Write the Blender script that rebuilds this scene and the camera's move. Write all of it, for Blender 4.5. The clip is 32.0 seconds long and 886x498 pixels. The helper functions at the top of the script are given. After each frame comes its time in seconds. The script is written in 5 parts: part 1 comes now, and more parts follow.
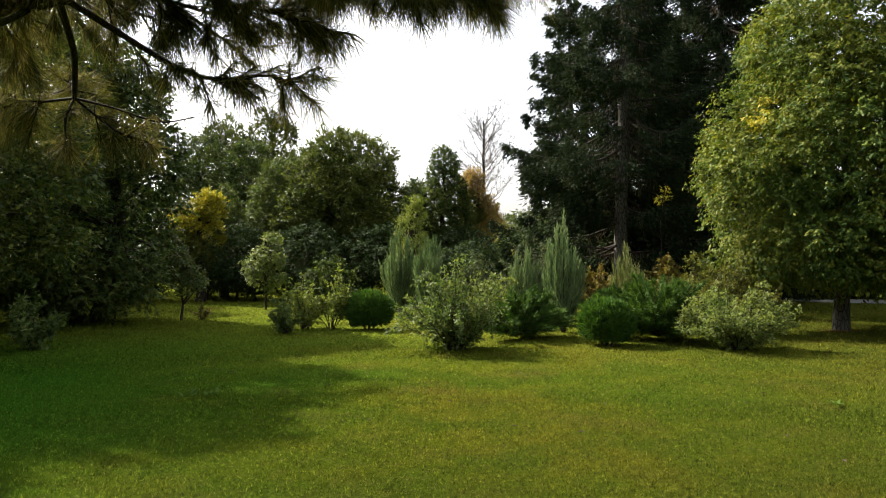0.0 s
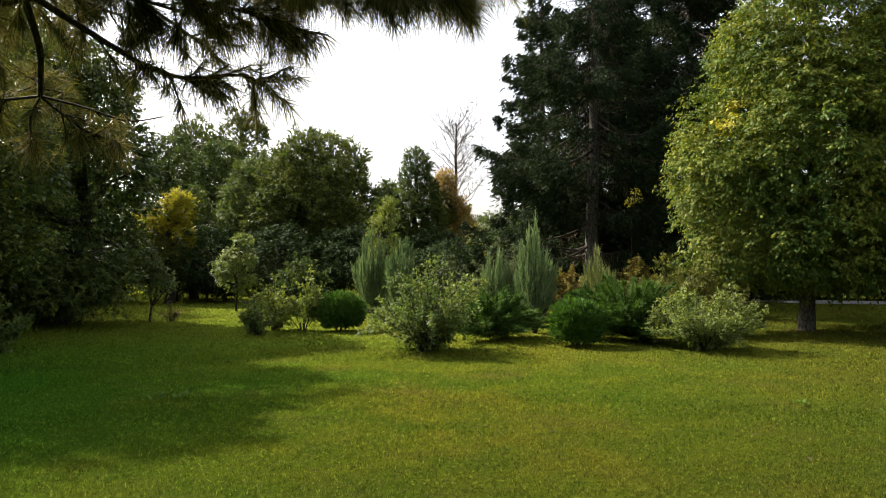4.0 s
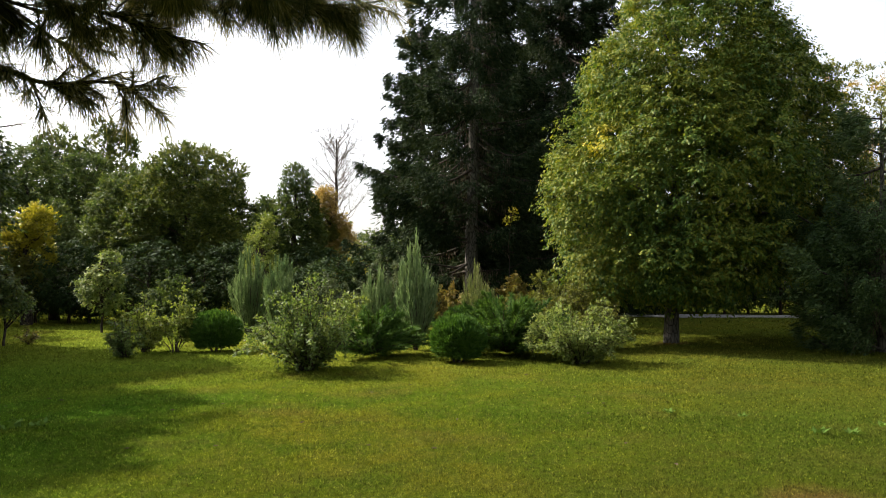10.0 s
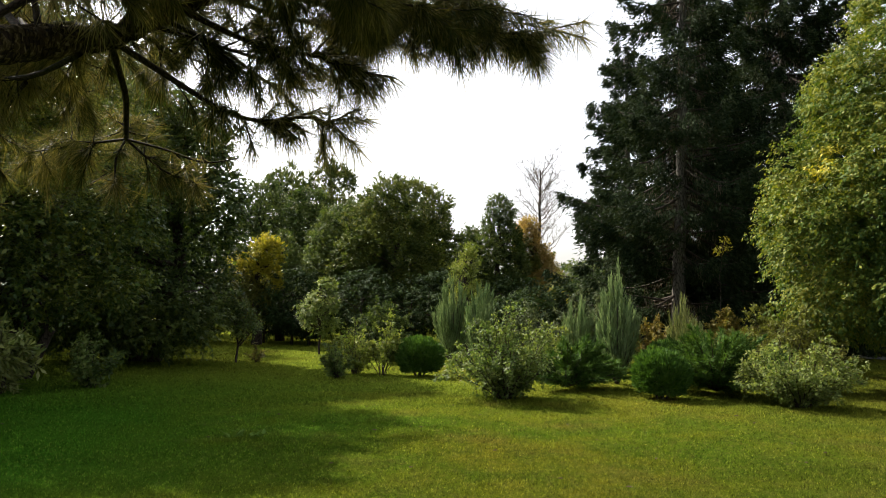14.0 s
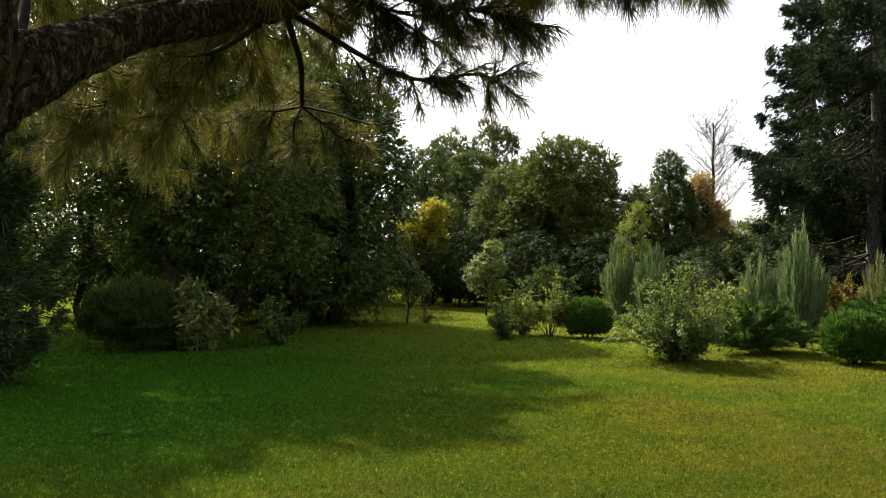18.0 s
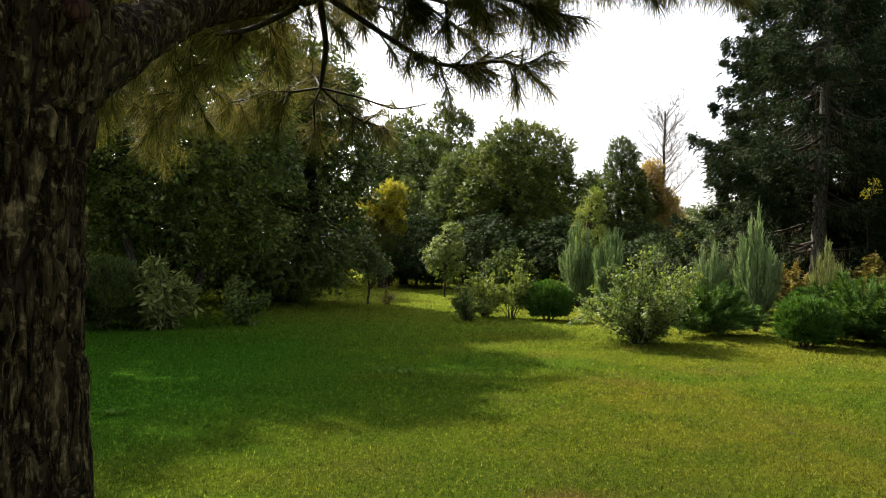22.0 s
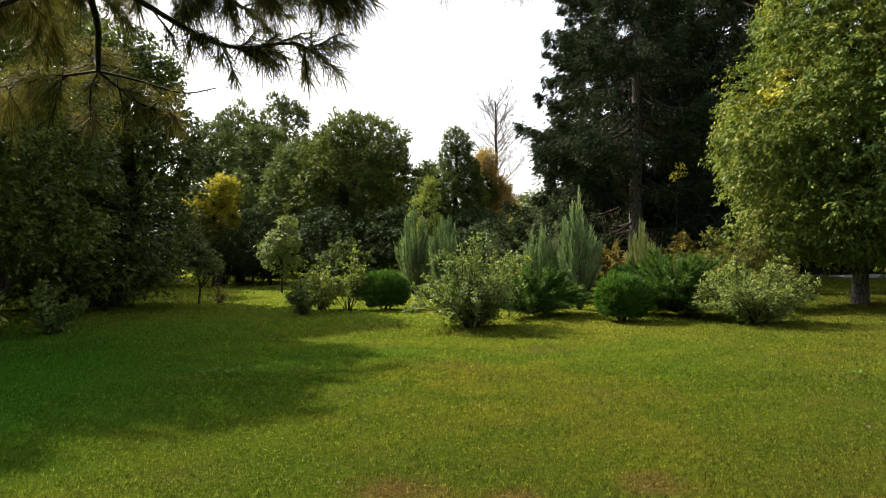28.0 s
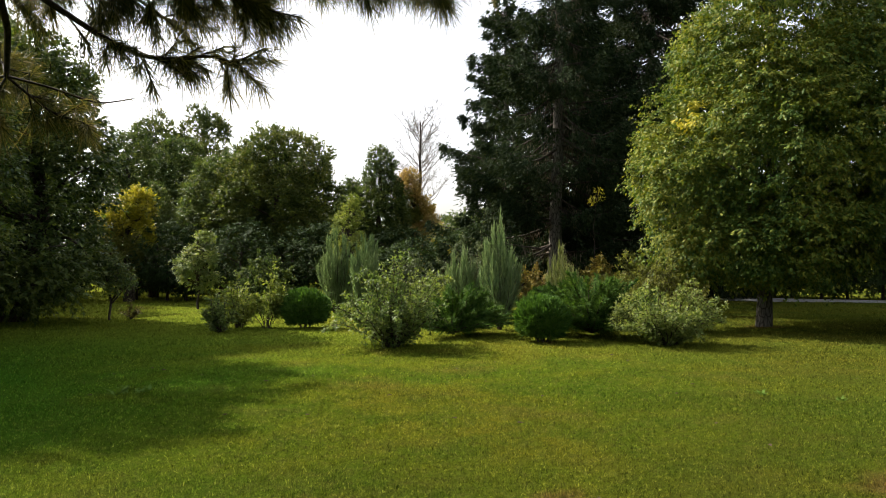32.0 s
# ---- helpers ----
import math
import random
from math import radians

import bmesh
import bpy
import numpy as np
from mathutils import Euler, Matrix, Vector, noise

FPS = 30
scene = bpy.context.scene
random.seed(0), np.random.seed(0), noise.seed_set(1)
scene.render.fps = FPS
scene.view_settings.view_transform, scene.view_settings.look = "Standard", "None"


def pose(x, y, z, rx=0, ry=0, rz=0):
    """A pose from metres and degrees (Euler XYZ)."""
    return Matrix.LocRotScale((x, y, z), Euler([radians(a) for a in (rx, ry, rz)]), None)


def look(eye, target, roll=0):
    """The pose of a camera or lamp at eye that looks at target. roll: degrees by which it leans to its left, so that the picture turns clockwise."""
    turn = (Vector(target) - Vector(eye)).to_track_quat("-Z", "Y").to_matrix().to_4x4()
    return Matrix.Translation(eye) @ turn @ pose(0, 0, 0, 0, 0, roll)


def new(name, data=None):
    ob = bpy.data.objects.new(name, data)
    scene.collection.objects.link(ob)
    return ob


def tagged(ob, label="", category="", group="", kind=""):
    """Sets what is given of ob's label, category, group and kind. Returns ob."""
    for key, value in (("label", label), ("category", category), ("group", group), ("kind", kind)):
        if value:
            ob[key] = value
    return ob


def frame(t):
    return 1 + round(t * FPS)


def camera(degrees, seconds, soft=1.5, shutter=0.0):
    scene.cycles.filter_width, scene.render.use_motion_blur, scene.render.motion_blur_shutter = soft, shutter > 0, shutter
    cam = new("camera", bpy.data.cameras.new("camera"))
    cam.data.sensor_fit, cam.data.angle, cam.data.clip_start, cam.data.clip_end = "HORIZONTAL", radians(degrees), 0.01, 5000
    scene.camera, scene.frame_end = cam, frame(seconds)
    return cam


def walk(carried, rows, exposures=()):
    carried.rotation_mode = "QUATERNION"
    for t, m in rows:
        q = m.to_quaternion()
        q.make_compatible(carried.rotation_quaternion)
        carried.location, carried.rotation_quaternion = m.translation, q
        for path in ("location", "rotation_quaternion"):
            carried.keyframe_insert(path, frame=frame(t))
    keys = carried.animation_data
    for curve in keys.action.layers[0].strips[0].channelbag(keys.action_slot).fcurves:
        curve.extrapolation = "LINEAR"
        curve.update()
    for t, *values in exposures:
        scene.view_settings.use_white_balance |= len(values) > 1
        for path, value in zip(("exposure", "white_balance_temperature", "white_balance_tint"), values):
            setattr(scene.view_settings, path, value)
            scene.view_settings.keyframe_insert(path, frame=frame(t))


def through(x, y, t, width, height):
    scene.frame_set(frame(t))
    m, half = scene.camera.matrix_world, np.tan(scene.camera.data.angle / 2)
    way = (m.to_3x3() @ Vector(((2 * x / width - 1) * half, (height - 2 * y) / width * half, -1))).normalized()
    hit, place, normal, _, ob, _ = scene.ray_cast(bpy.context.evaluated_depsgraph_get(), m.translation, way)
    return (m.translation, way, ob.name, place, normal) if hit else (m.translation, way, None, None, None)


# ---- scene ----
cam = camera(59.5, 32.0, soft=0.5)
PATH = [
    (0, (0.248, -0.069, 1.625), (0.071, 1.923, 1.637), -0.4),
    (0.5, (0.249, -0.071, 1.624), (0.071, 1.92, 1.643), -0.4),
    (1, (0.248, -0.069, 1.625), (0.073, 1.923, 1.637), -0.4),
    (1.5, (0.249, -0.072, 1.626), (0.071, 1.92, 1.63), -0.4),
    (2, (0.249, -0.073, 1.625), (0.078, 1.919, 1.644), -0.3),
    (2.5, (0.248, -0.068, 1.624), (0.077, 1.925, 1.643), -0.4),
    (4.5, (0.246, -0.069, 1.624), (0.188, 1.93, 1.638), -0.3),
    (5, (0.241, -0.071, 1.626), (0.241, 1.929, 1.644), -0.3),
    (5.5, (0.239, -0.066, 1.625), (0.297, 1.933, 1.648), -0.4),
    (6, (0.241, -0.075, 1.623), (0.348, 1.923, 1.635), -0.4),
    (6.5, (0.241, -0.069, 1.622), (0.383, 1.926, 1.622), -0.4),
    (7, (0.242, -0.067, 1.623), (0.414, 1.925, 1.628), -0.2),
    (7.5, (0.237, -0.058, 1.625), (0.43, 1.933, 1.643), -0.1),
    (8, (0.236, -0.06, 1.622), (0.432, 1.931, 1.634), -0.1),
    (8.5, (0.235, -0.06, 1.619), (0.432, 1.931, 1.625), -0.2),
    (9, (0.238, -0.053, 1.62), (0.434, 1.938, 1.625), -0.5),
    (9.5, (0.241, -0.06, 1.618), (0.437, 1.93, 1.658), -0.7),
    (10, (0.235, -0.061, 1.616), (0.437, 1.928, 1.674), -0.5),
    (10.5, (0.238, -0.067, 1.617), (0.442, 1.921, 1.696), -0.3),
    (11, (0.237, -0.068, 1.614), (0.45, 1.919, 1.701), -0.5),
    (11.5, (0.245, -0.06, 1.607), (0.42, 1.928, 1.731), -0.6),
    (12, (0.257, -0.058, 1.599), (0.332, 1.937, 1.731), -0.3),
    (12.5, (0.282, -0.069, 1.597), (0.266, 1.927, 1.721), 0.0),
    (13, (0.305, -0.052, 1.597), (0.19, 1.94, 1.735), 0.3),
    (13.5, (0.327, -0.039, 1.598), (0.106, 1.944, 1.737), 0.5),
    (14, (0.34, -0.023, 1.596), (0.018, 1.947, 1.732), 0.7),
    (14.5, (0.344, -0.006, 1.595), (-0.028, 1.955, 1.721), 0.9),
    (16.5, (0.34, 0.018, 1.573), (-0.246, 1.929, 1.633), 0.5),
    (17, (0.344, 0.0, 1.566), (-0.272, 1.902, 1.62), 0.4),
    (17.5, (0.337, 0.006, 1.568), (-0.337, 1.889, 1.612), 0.2),
    (18, (0.312, 0.005, 1.565), (-0.417, 1.868, 1.603), 0.1),
    (18.5, (0.283, -0.003, 1.576), (-0.449, 1.858, 1.629), -0.0),
    (19, (0.235, -0.035, 1.585), (-0.49, 1.828, 1.642), -0.2),
    (19.5, (0.164, -0.075, 1.592), (-0.551, 1.792, 1.647), -0.1),
    (20, (0.102, -0.115, 1.587), (-0.618, 1.751, 1.635), 0.3),
    (20.5, (0.06, -0.146, 1.587), (-0.668, 1.716, 1.633), 0.6),
    (21, (0.029, -0.179, 1.581), (-0.687, 1.689, 1.608), 0.9),
    (21.5, (0.002, -0.187, 1.574), (-0.664, 1.699, 1.574), 0.9),
    (22, (-0.006, -0.2, 1.566), (-0.606, 1.707, 1.558), 0.9),
    (22.5, (0.004, -0.199, 1.562), (-0.538, 1.726, 1.543), 0.7),
    (23, (0.023, -0.194, 1.558), (-0.452, 1.748, 1.529), 0.6),
    (23.5, (0.038, -0.191, 1.557), (-0.388, 1.762, 1.521), 0.3),
    (24, (0.05, -0.191, 1.554), (-0.337, 1.771, 1.512), -0.1),
    (24.5, (0.05, -0.19, 1.554), (-0.316, 1.776, 1.511), -0.4),
    (25, (0.044, -0.192, 1.552), (-0.293, 1.779, 1.509), -0.7),
    (25.5, (0.064, -0.185, 1.547), (-0.261, 1.788, 1.505), -1.0),
    (27.5, (0.182, -0.102, 1.541), (-0.081, 1.881, 1.514), -1.2),
    (28, (0.192, -0.087, 1.54), (-0.018, 1.902, 1.51), -1.3),
    (28.5, (0.199, -0.08, 1.54), (0.053, 1.915, 1.508), -1.3),
    (29, (0.202, -0.08, 1.543), (0.107, 1.918, 1.508), -1.3),
    (29.5, (0.199, -0.084, 1.543), (0.113, 1.914, 1.503), -1.1),
    (30, (0.193, -0.083, 1.544), (0.11, 1.914, 1.493), -1.1),
    (30.5, (0.196, -0.088, 1.543), (0.124, 1.911, 1.499), -1.0),
    (31, (0.197, -0.09, 1.547), (0.156, 1.909, 1.531), -0.3),
    (31.5, (0.203, -0.104, 1.543), (0.177, 1.896, 1.543), -0.2),
    (32, (0.197, -0.095, 1.545), (0.187, 1.904, 1.561), -0.2),
]
# the camera opens up a little while it faces the trunk
EXPOSURES = [(0, 1.38), (5, 1.4), (10, 1.44), (11, 1.47), (13, 1.32), (17, 1.36), (19, 1.34), (20, 1.58), (22, 1.56), (25, 1.49), (29, 1.46), (32, 1.36)]
walk(cam, [(t, look(eye, target, roll)) for t, eye, target, roll in PATH], EXPOSURES)

# ---- world, sun, exposure ----
SUN_AZ, SUN_EL = radians(-54), radians(38)
world = bpy.data.worlds.new("sky")
scene.world = world
world.use_nodes = True
wn = world.node_tree.nodes
sky = wn.new("ShaderNodeTexSky")
sky.sky_type = "NISHITA"
sky.sun_disc = False
sky.sun_elevation = SUN_EL
sky.sun_rotation = SUN_AZ
sky.air_density, sky.dust_density, sky.ozone_density = 1.0, 4.0, 1.0
wn["Background"].inputs["Strength"].default_value = 0.112
# thin white haze over the blue, with soft drifts of cloud
pale = wn.new("ShaderNodeHueSaturation")
pale.inputs["Saturation"].default_value = 0.3
drift_at, drift, drift_lift = wn.new("ShaderNodeTexCoord"), wn.new("ShaderNodeTexNoise"), wn.new("ShaderNodeMapRange")
drift.inputs["Scale"].default_value, drift.inputs["Detail"].default_value = 2.2, 5.0
drift_lift.inputs["From Min"].default_value, drift_lift.inputs["From Max"].default_value = 0.35, 0.7
drift_lift.inputs["To Min"].default_value, drift_lift.inputs["To Max"].default_value = 0.95, 1.25
wl = world.node_tree.links
wl.new(drift_at.outputs["Generated"], drift.inputs["Vector"])
wl.new(drift.outputs["Fac"], drift_lift.inputs["Value"])
wl.new(drift_lift.outputs["Result"], pale.inputs["Value"])
wl.new(sky.outputs["Color"], pale.inputs["Color"])
wl.new(pale.outputs["Color"], wn["Background"].inputs["Color"])
sun = new("sun", bpy.data.lights.new("sun", "SUN"))
sun.data.energy, sun.data.angle, sun.data.color = 4.6, radians(0.6), (1.0, 0.92, 0.78)
sun_from = Vector((math.sin(SUN_AZ) * math.cos(SUN_EL), math.cos(SUN_AZ) * math.cos(SUN_EL), math.sin(SUN_EL)))
sun.matrix_world = look(sun_from * 60, (0, 0, 0))


# ---- materials ----
def mat_base(name):
    m = bpy.data.materials.new(name)
    m.use_nodes = True
    nt = m.node_tree
    b = nt.nodes["Principled BSDF"]
    return m, nt, b


def ramp(nt, fac, stops):
    r = nt.nodes.new("ShaderNodeValToRGB")
    el = r.color_ramp.elements
    while len(el) < len(stops):
        el.new(0.5)
    for e, (p, c) in zip(el, stops):
        e.position, e.color = p, (*c, 1)
    nt.links.new(fac, r.inputs[0])
    return r.outputs[0]


def tex_noise(nt, scale, detail=4.0, rough=0.55, vec=None):
    n = nt.nodes.new("ShaderNodeTexNoise")
    n.inputs["Scale"].default_value, n.inputs["Detail"].default_value, n.inputs["Roughness"].default_value = scale, detail, rough
    if vec is not None:
        nt.links.new(vec, n.inputs["Vector"])
    return n.outputs["Fac"]


def mixed(nt, fac, a, b, blend="MIX"):
    m = nt.nodes.new("ShaderNodeMix")
    m.data_type, m.blend_type = "RGBA", blend
    for sock, v in ((m.inputs[0], fac), (m.inputs[6], a), (m.inputs[7], b)):
        if isinstance(v, bpy.types.NodeSocket):
            nt.links.new(v, sock)
        else:
            sock.default_value = (*v, 1) if isinstance(v, tuple) else v
    return m.outputs[2]


def place_of(nt):
    return nt.nodes.new("ShaderNodeNewGeometry").outputs["Position"]


def island_of(nt):
    return nt.nodes.new("ShaderNodeNewGeometry").outputs["Random Per Island"]


def leaf_mat(name, stops, through=0.35, rough=0.5, patch=0.5, tint=None, spec=0.12):
    """Leaves: colour varies from leaf to leaf and in drifts over the crown; light shines through them."""
    m, nt, b = mat_base(name)
    rnd = island_of(nt)
    drift = tex_noise(nt, patch, 2.0, 0.5, place_of(nt))
    fac = nt.nodes.new("ShaderNodeMath")
    fac.operation = "MULTIPLY_ADD"
    nt.links.new(drift, fac.inputs[0])
    fac.inputs[1].default_value = 1.1
    half = nt.nodes.new("ShaderNodeMath")
    half.operation = "MULTIPLY_ADD"
    nt.links.new(rnd, half.inputs[0])
    half.inputs[1].default_value, half.inputs[2].default_value = 0.7, -0.42
    nt.links.new(half.outputs[0], fac.inputs[2])
    col = ramp(nt, fac.outputs[0], stops)
    nt.links.new(col, b.inputs["Base Color"])
    b.inputs["Roughness"].default_value = rough
    b.inputs["Specular IOR Level"].default_value = spec
    tr = nt.nodes.new("ShaderNodeBsdfTranslucent")
    glow = mixed(nt, 1.0, col, tint or (1.0, 1.0, 0.45), "MULTIPLY")
    nt.links.new(glow, tr.inputs["Color"])
    mx = nt.nodes.new("ShaderNodeMixShader")
    mx.inputs[0].default_value = through
    nt.links.new(b.outputs[0], mx.inputs[1])
    nt.links.new(tr.outputs[0], mx.inputs[2])
    nt.links.new(mx.outputs[0], nt.nodes["Material Output"].inputs["Surface"])
    return m


def bark_mat(name, dark, light, scale=9.0, bump=0.5, cracks=0.25):
    m, nt, b = mat_base(name)
    pos = place_of(nt)
    mp = nt.nodes.new("ShaderNodeMapping")
    mp.inputs["Scale"].default_value = (1, 1, 0.28)
    nt.links.new(pos, mp.inputs[0])
    v = nt.nodes.new("ShaderNodeTexVoronoi")
    v.feature = "DISTANCE_TO_EDGE"
    v.inputs["Scale"].default_value = scale * 1.6
    nt.links.new(mp.outputs[0], v.inputs["Vector"])
    n1 = tex_noise(nt, scale * 2, 6, 0.65, mp.outputs[0])
    n2 = tex_noise(nt, scale * 0.35, 3, 0.5, pos)
    c = ramp(nt, n1, [(0.3, dark), (0.7, light)])
    c = mixed(nt, ramp(nt, n2, [(0.45, (0, 0, 0)), (0.7, (0.6, 0.6, 0.6))]), c, tuple(0.5 * (a + z) * 0.8 for a, z in zip(dark, light)))
    edge = ramp(nt, v.outputs["Distance"], [(0.0, (cracks,) * 3), (0.12, (1, 1, 1))])
    c = mixed(nt, 1.0, c, edge, "MULTIPLY")
    nt.links.new(c, b.inputs["Base Color"])
    b.inputs["Roughness"].default_value = 0.9
    b.inputs["Specular IOR Level"].default_value = 0.12
    bp = nt.nodes.new("ShaderNodeBump")
    bp.inputs["Strength"].default_value, bp.inputs["Distance"].default_value = bump, 0.02
    nt.links.new(n1, bp.inputs["Height"])
    nt.links.new(bp.outputs[0], b.inputs["Normal"])
    return m


def lawn_colour(nt, dry=0.0):
    """Lawn: green with olive, straw and bare spots, by place; tones of shade and sun are mixed in."""
    pos = place_of(nt)
    flat = nt.nodes.new("ShaderNodeVectorMath")
    flat.operation = "MULTIPLY"
    flat.inputs[1].default_value = (1, 1, 0)
    nt.links.new(pos, flat.inputs[0])
    xy = flat.outputs[0]
    big, mid, fine = tex_noise(nt, 0.22, 3, 0.5, xy), tex_noise(nt, 1.3, 4, 0.6, xy), tex_noise(nt, 9.0, 3, 0.6, xy)
    c = ramp(nt, big, [(0.36, (0.075, 0.14, 0.009)), (0.5, (0.145, 0.165, 0.011)), (0.62, (0.2, 0.18, 0.017))])
    c = mixed(nt, ramp(nt, mid, [(0.38, (0, 0, 0)), (0.62, (0.7, 0.7, 0.7))]), c, (0.055, 0.11, 0.008))
    c = mixed(nt, ramp(nt, fine, [(0.48, (0, 0, 0)), (0.75, (0.7, 0.7, 0.7))]), c, (0.15, 0.135, 0.035))
    # greener towards the grove: fresher grass, and the shade's green painted in
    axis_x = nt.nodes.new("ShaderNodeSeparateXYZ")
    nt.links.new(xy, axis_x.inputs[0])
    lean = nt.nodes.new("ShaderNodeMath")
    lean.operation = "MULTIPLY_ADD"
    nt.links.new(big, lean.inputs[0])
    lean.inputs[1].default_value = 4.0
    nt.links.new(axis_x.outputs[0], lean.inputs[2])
    shade_green = nt.nodes.new("ShaderNodeMapRange")
    shade_green.inputs["From Min"].default_value, shade_green.inputs["From Max"].default_value = 0.8, -3.4
    nt.links.new(lean.outputs[0], shade_green.inputs["Value"])
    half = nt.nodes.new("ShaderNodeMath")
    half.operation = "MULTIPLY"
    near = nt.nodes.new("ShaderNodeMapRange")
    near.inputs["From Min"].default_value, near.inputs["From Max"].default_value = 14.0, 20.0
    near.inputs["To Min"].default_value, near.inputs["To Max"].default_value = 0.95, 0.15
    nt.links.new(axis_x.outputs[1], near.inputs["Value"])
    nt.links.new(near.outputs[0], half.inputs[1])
    nt.links.new(shade_green.outputs[0], half.inputs[0])
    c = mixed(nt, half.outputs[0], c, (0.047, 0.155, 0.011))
    # drifts of brownish, drier turf
    worn = tex_noise(nt, 0.75, 4, 0.6, xy)
    off_grove = nt.nodes.new("ShaderNodeMath")
    off_grove.operation = "SUBTRACT"
    off_grove.inputs[0].default_value = 1.0
    nt.links.new(half.outputs[0], off_grove.inputs[1])
    worn = mixed(nt, 1.0, ramp(nt, worn, [(0.52, (0, 0, 0)), (0.72, (0.6, 0.6, 0.6))]), off_grove.outputs[0], "MULTIPLY")
    c = mixed(nt, worn, c, (0.15, 0.105, 0.03))
    # duller turf on the side away from the grove
    dull = nt.nodes.new("ShaderNodeMapRange")
    dull.inputs["From Min"].default_value, dull.inputs["From Max"].default_value, dull.inputs["To Max"].default_value = 3.0, 7.5, 0.6
    nt.links.new(lean.outputs[0], dull.inputs["Value"])
    c = mixed(nt, dull.outputs[0], c, (0.085, 0.095, 0.014))
    # paler turf among the shrubs: brightness of backlit grass put into the colour
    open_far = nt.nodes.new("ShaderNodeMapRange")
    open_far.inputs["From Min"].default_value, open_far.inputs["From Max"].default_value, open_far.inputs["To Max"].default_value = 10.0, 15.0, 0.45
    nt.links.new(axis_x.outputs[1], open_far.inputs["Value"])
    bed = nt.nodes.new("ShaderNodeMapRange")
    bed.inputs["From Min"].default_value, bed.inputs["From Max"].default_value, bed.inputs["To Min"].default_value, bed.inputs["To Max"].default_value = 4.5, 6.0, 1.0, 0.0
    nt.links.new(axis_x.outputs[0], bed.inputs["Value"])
    sun_tone = nt.nodes.new("ShaderNodeMath")
    sun_tone.operation = "MULTIPLY"
    nt.links.new(open_far.outputs[0], sun_tone.inputs[0])
    nt.links.new(bed.outputs[0], sun_tone.inputs[1])
    c = mixed(nt, sun_tone.outputs[0], c, (0.24, 0.255, 0.03))
    # darker turf towards the near end, outside the greener side
    near_dark = nt.nodes.new("ShaderNodeMapRange")
    near_dark.inputs["From Min"].default_value, near_dark.inputs["From Max"].default_value, near_dark.inputs["To Min"].default_value, near_dark.inputs["To Max"].default_value = 4.0, 9.5, 0.6, 0.0
    nt.links.new(axis_x.outputs[1], near_dark.inputs["Value"])
    near_mix = nt.nodes.new("ShaderNodeMath")
    near_mix.operation = "MULTIPLY"
    nt.links.new(near_dark.outputs[0], near_mix.inputs[0])
    nt.links.new(off_grove.outputs[0], near_mix.inputs[1])
    c = mixed(nt, near_mix.outputs[0], c, (0.06, 0.074, 0.009))
    # bare spots of dry grass and soil
    for (bx, by, rad) in ((3.35, 4.95, 0.55), (-0.65, 4.55, 0.42), (0.15, 4.45, 0.3), (0.9, 4.7, 0.3), (3.9, 4.6, 0.5), (2.1, 4.3, 0.4), (7.0, 16.45, 0.55), (1.9, 13.55, 0.3)):
        d = nt.nodes.new("ShaderNodeVectorMath")
        d.operation = "DISTANCE"
        d.inputs[1].default_value = (bx, by, 0)
        nt.links.new(xy, d.inputs[0])
        add = nt.nodes.new("ShaderNodeMath")
        add.operation = "MULTIPLY_ADD"
        nt.links.new(mid, add.inputs[0])
        add.inputs[1].default_value = 0.9
        nt.links.new(d.outputs["Value"], add.inputs[2])
        f = ramp(nt, add.outputs[0], [(rad * 0.6 + 0.25, (0.85, 0.85, 0.85)), (min(1, rad + 0.42), (0, 0, 0))])
        c = mixed(nt, f, c, (0.15, 0.085, 0.032))
    return c, mid, fine


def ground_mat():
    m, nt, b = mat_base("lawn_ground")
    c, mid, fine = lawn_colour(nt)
    pos = place_of(nt)
    speck = tex_noise(nt, 75, 5, 0.8, pos)
    c = mixed(nt, ramp(nt, speck, [(0.4, (0.75, 0.75, 0.75)), (0.56, (0, 0, 0))]), c, (0.014, 0.024, 0.004))
    tufts = tex_noise(nt, 34, 5, 0.75, pos)
    c = mixed(nt, ramp(nt, tufts, [(0.36, (0.6, 0.6, 0.6)), (0.5, (0, 0, 0))]), c, (0.025, 0.045, 0.005))
    c = mixed(nt, ramp(nt, tufts, [(0.55, (0, 0, 0)), (0.72, (0.3, 0.3, 0.3))]), c, (0.26, 0.27, 0.04))
    nt.links.new(c, b.inputs["Base Color"])
    b.inputs["Roughness"].default_value = 0.9
    b.inputs["Specular IOR Level"].default_value = 0.0
    bp = nt.nodes.new("ShaderNodeBump")
    bp.inputs["Strength"].default_value, bp.inputs["Distance"].default_value = 0.9, 0.05
    nt.links.new(speck, bp.inputs["Height"])
    nt.links.new(bp.outputs[0], b.inputs["Normal"])
    return m


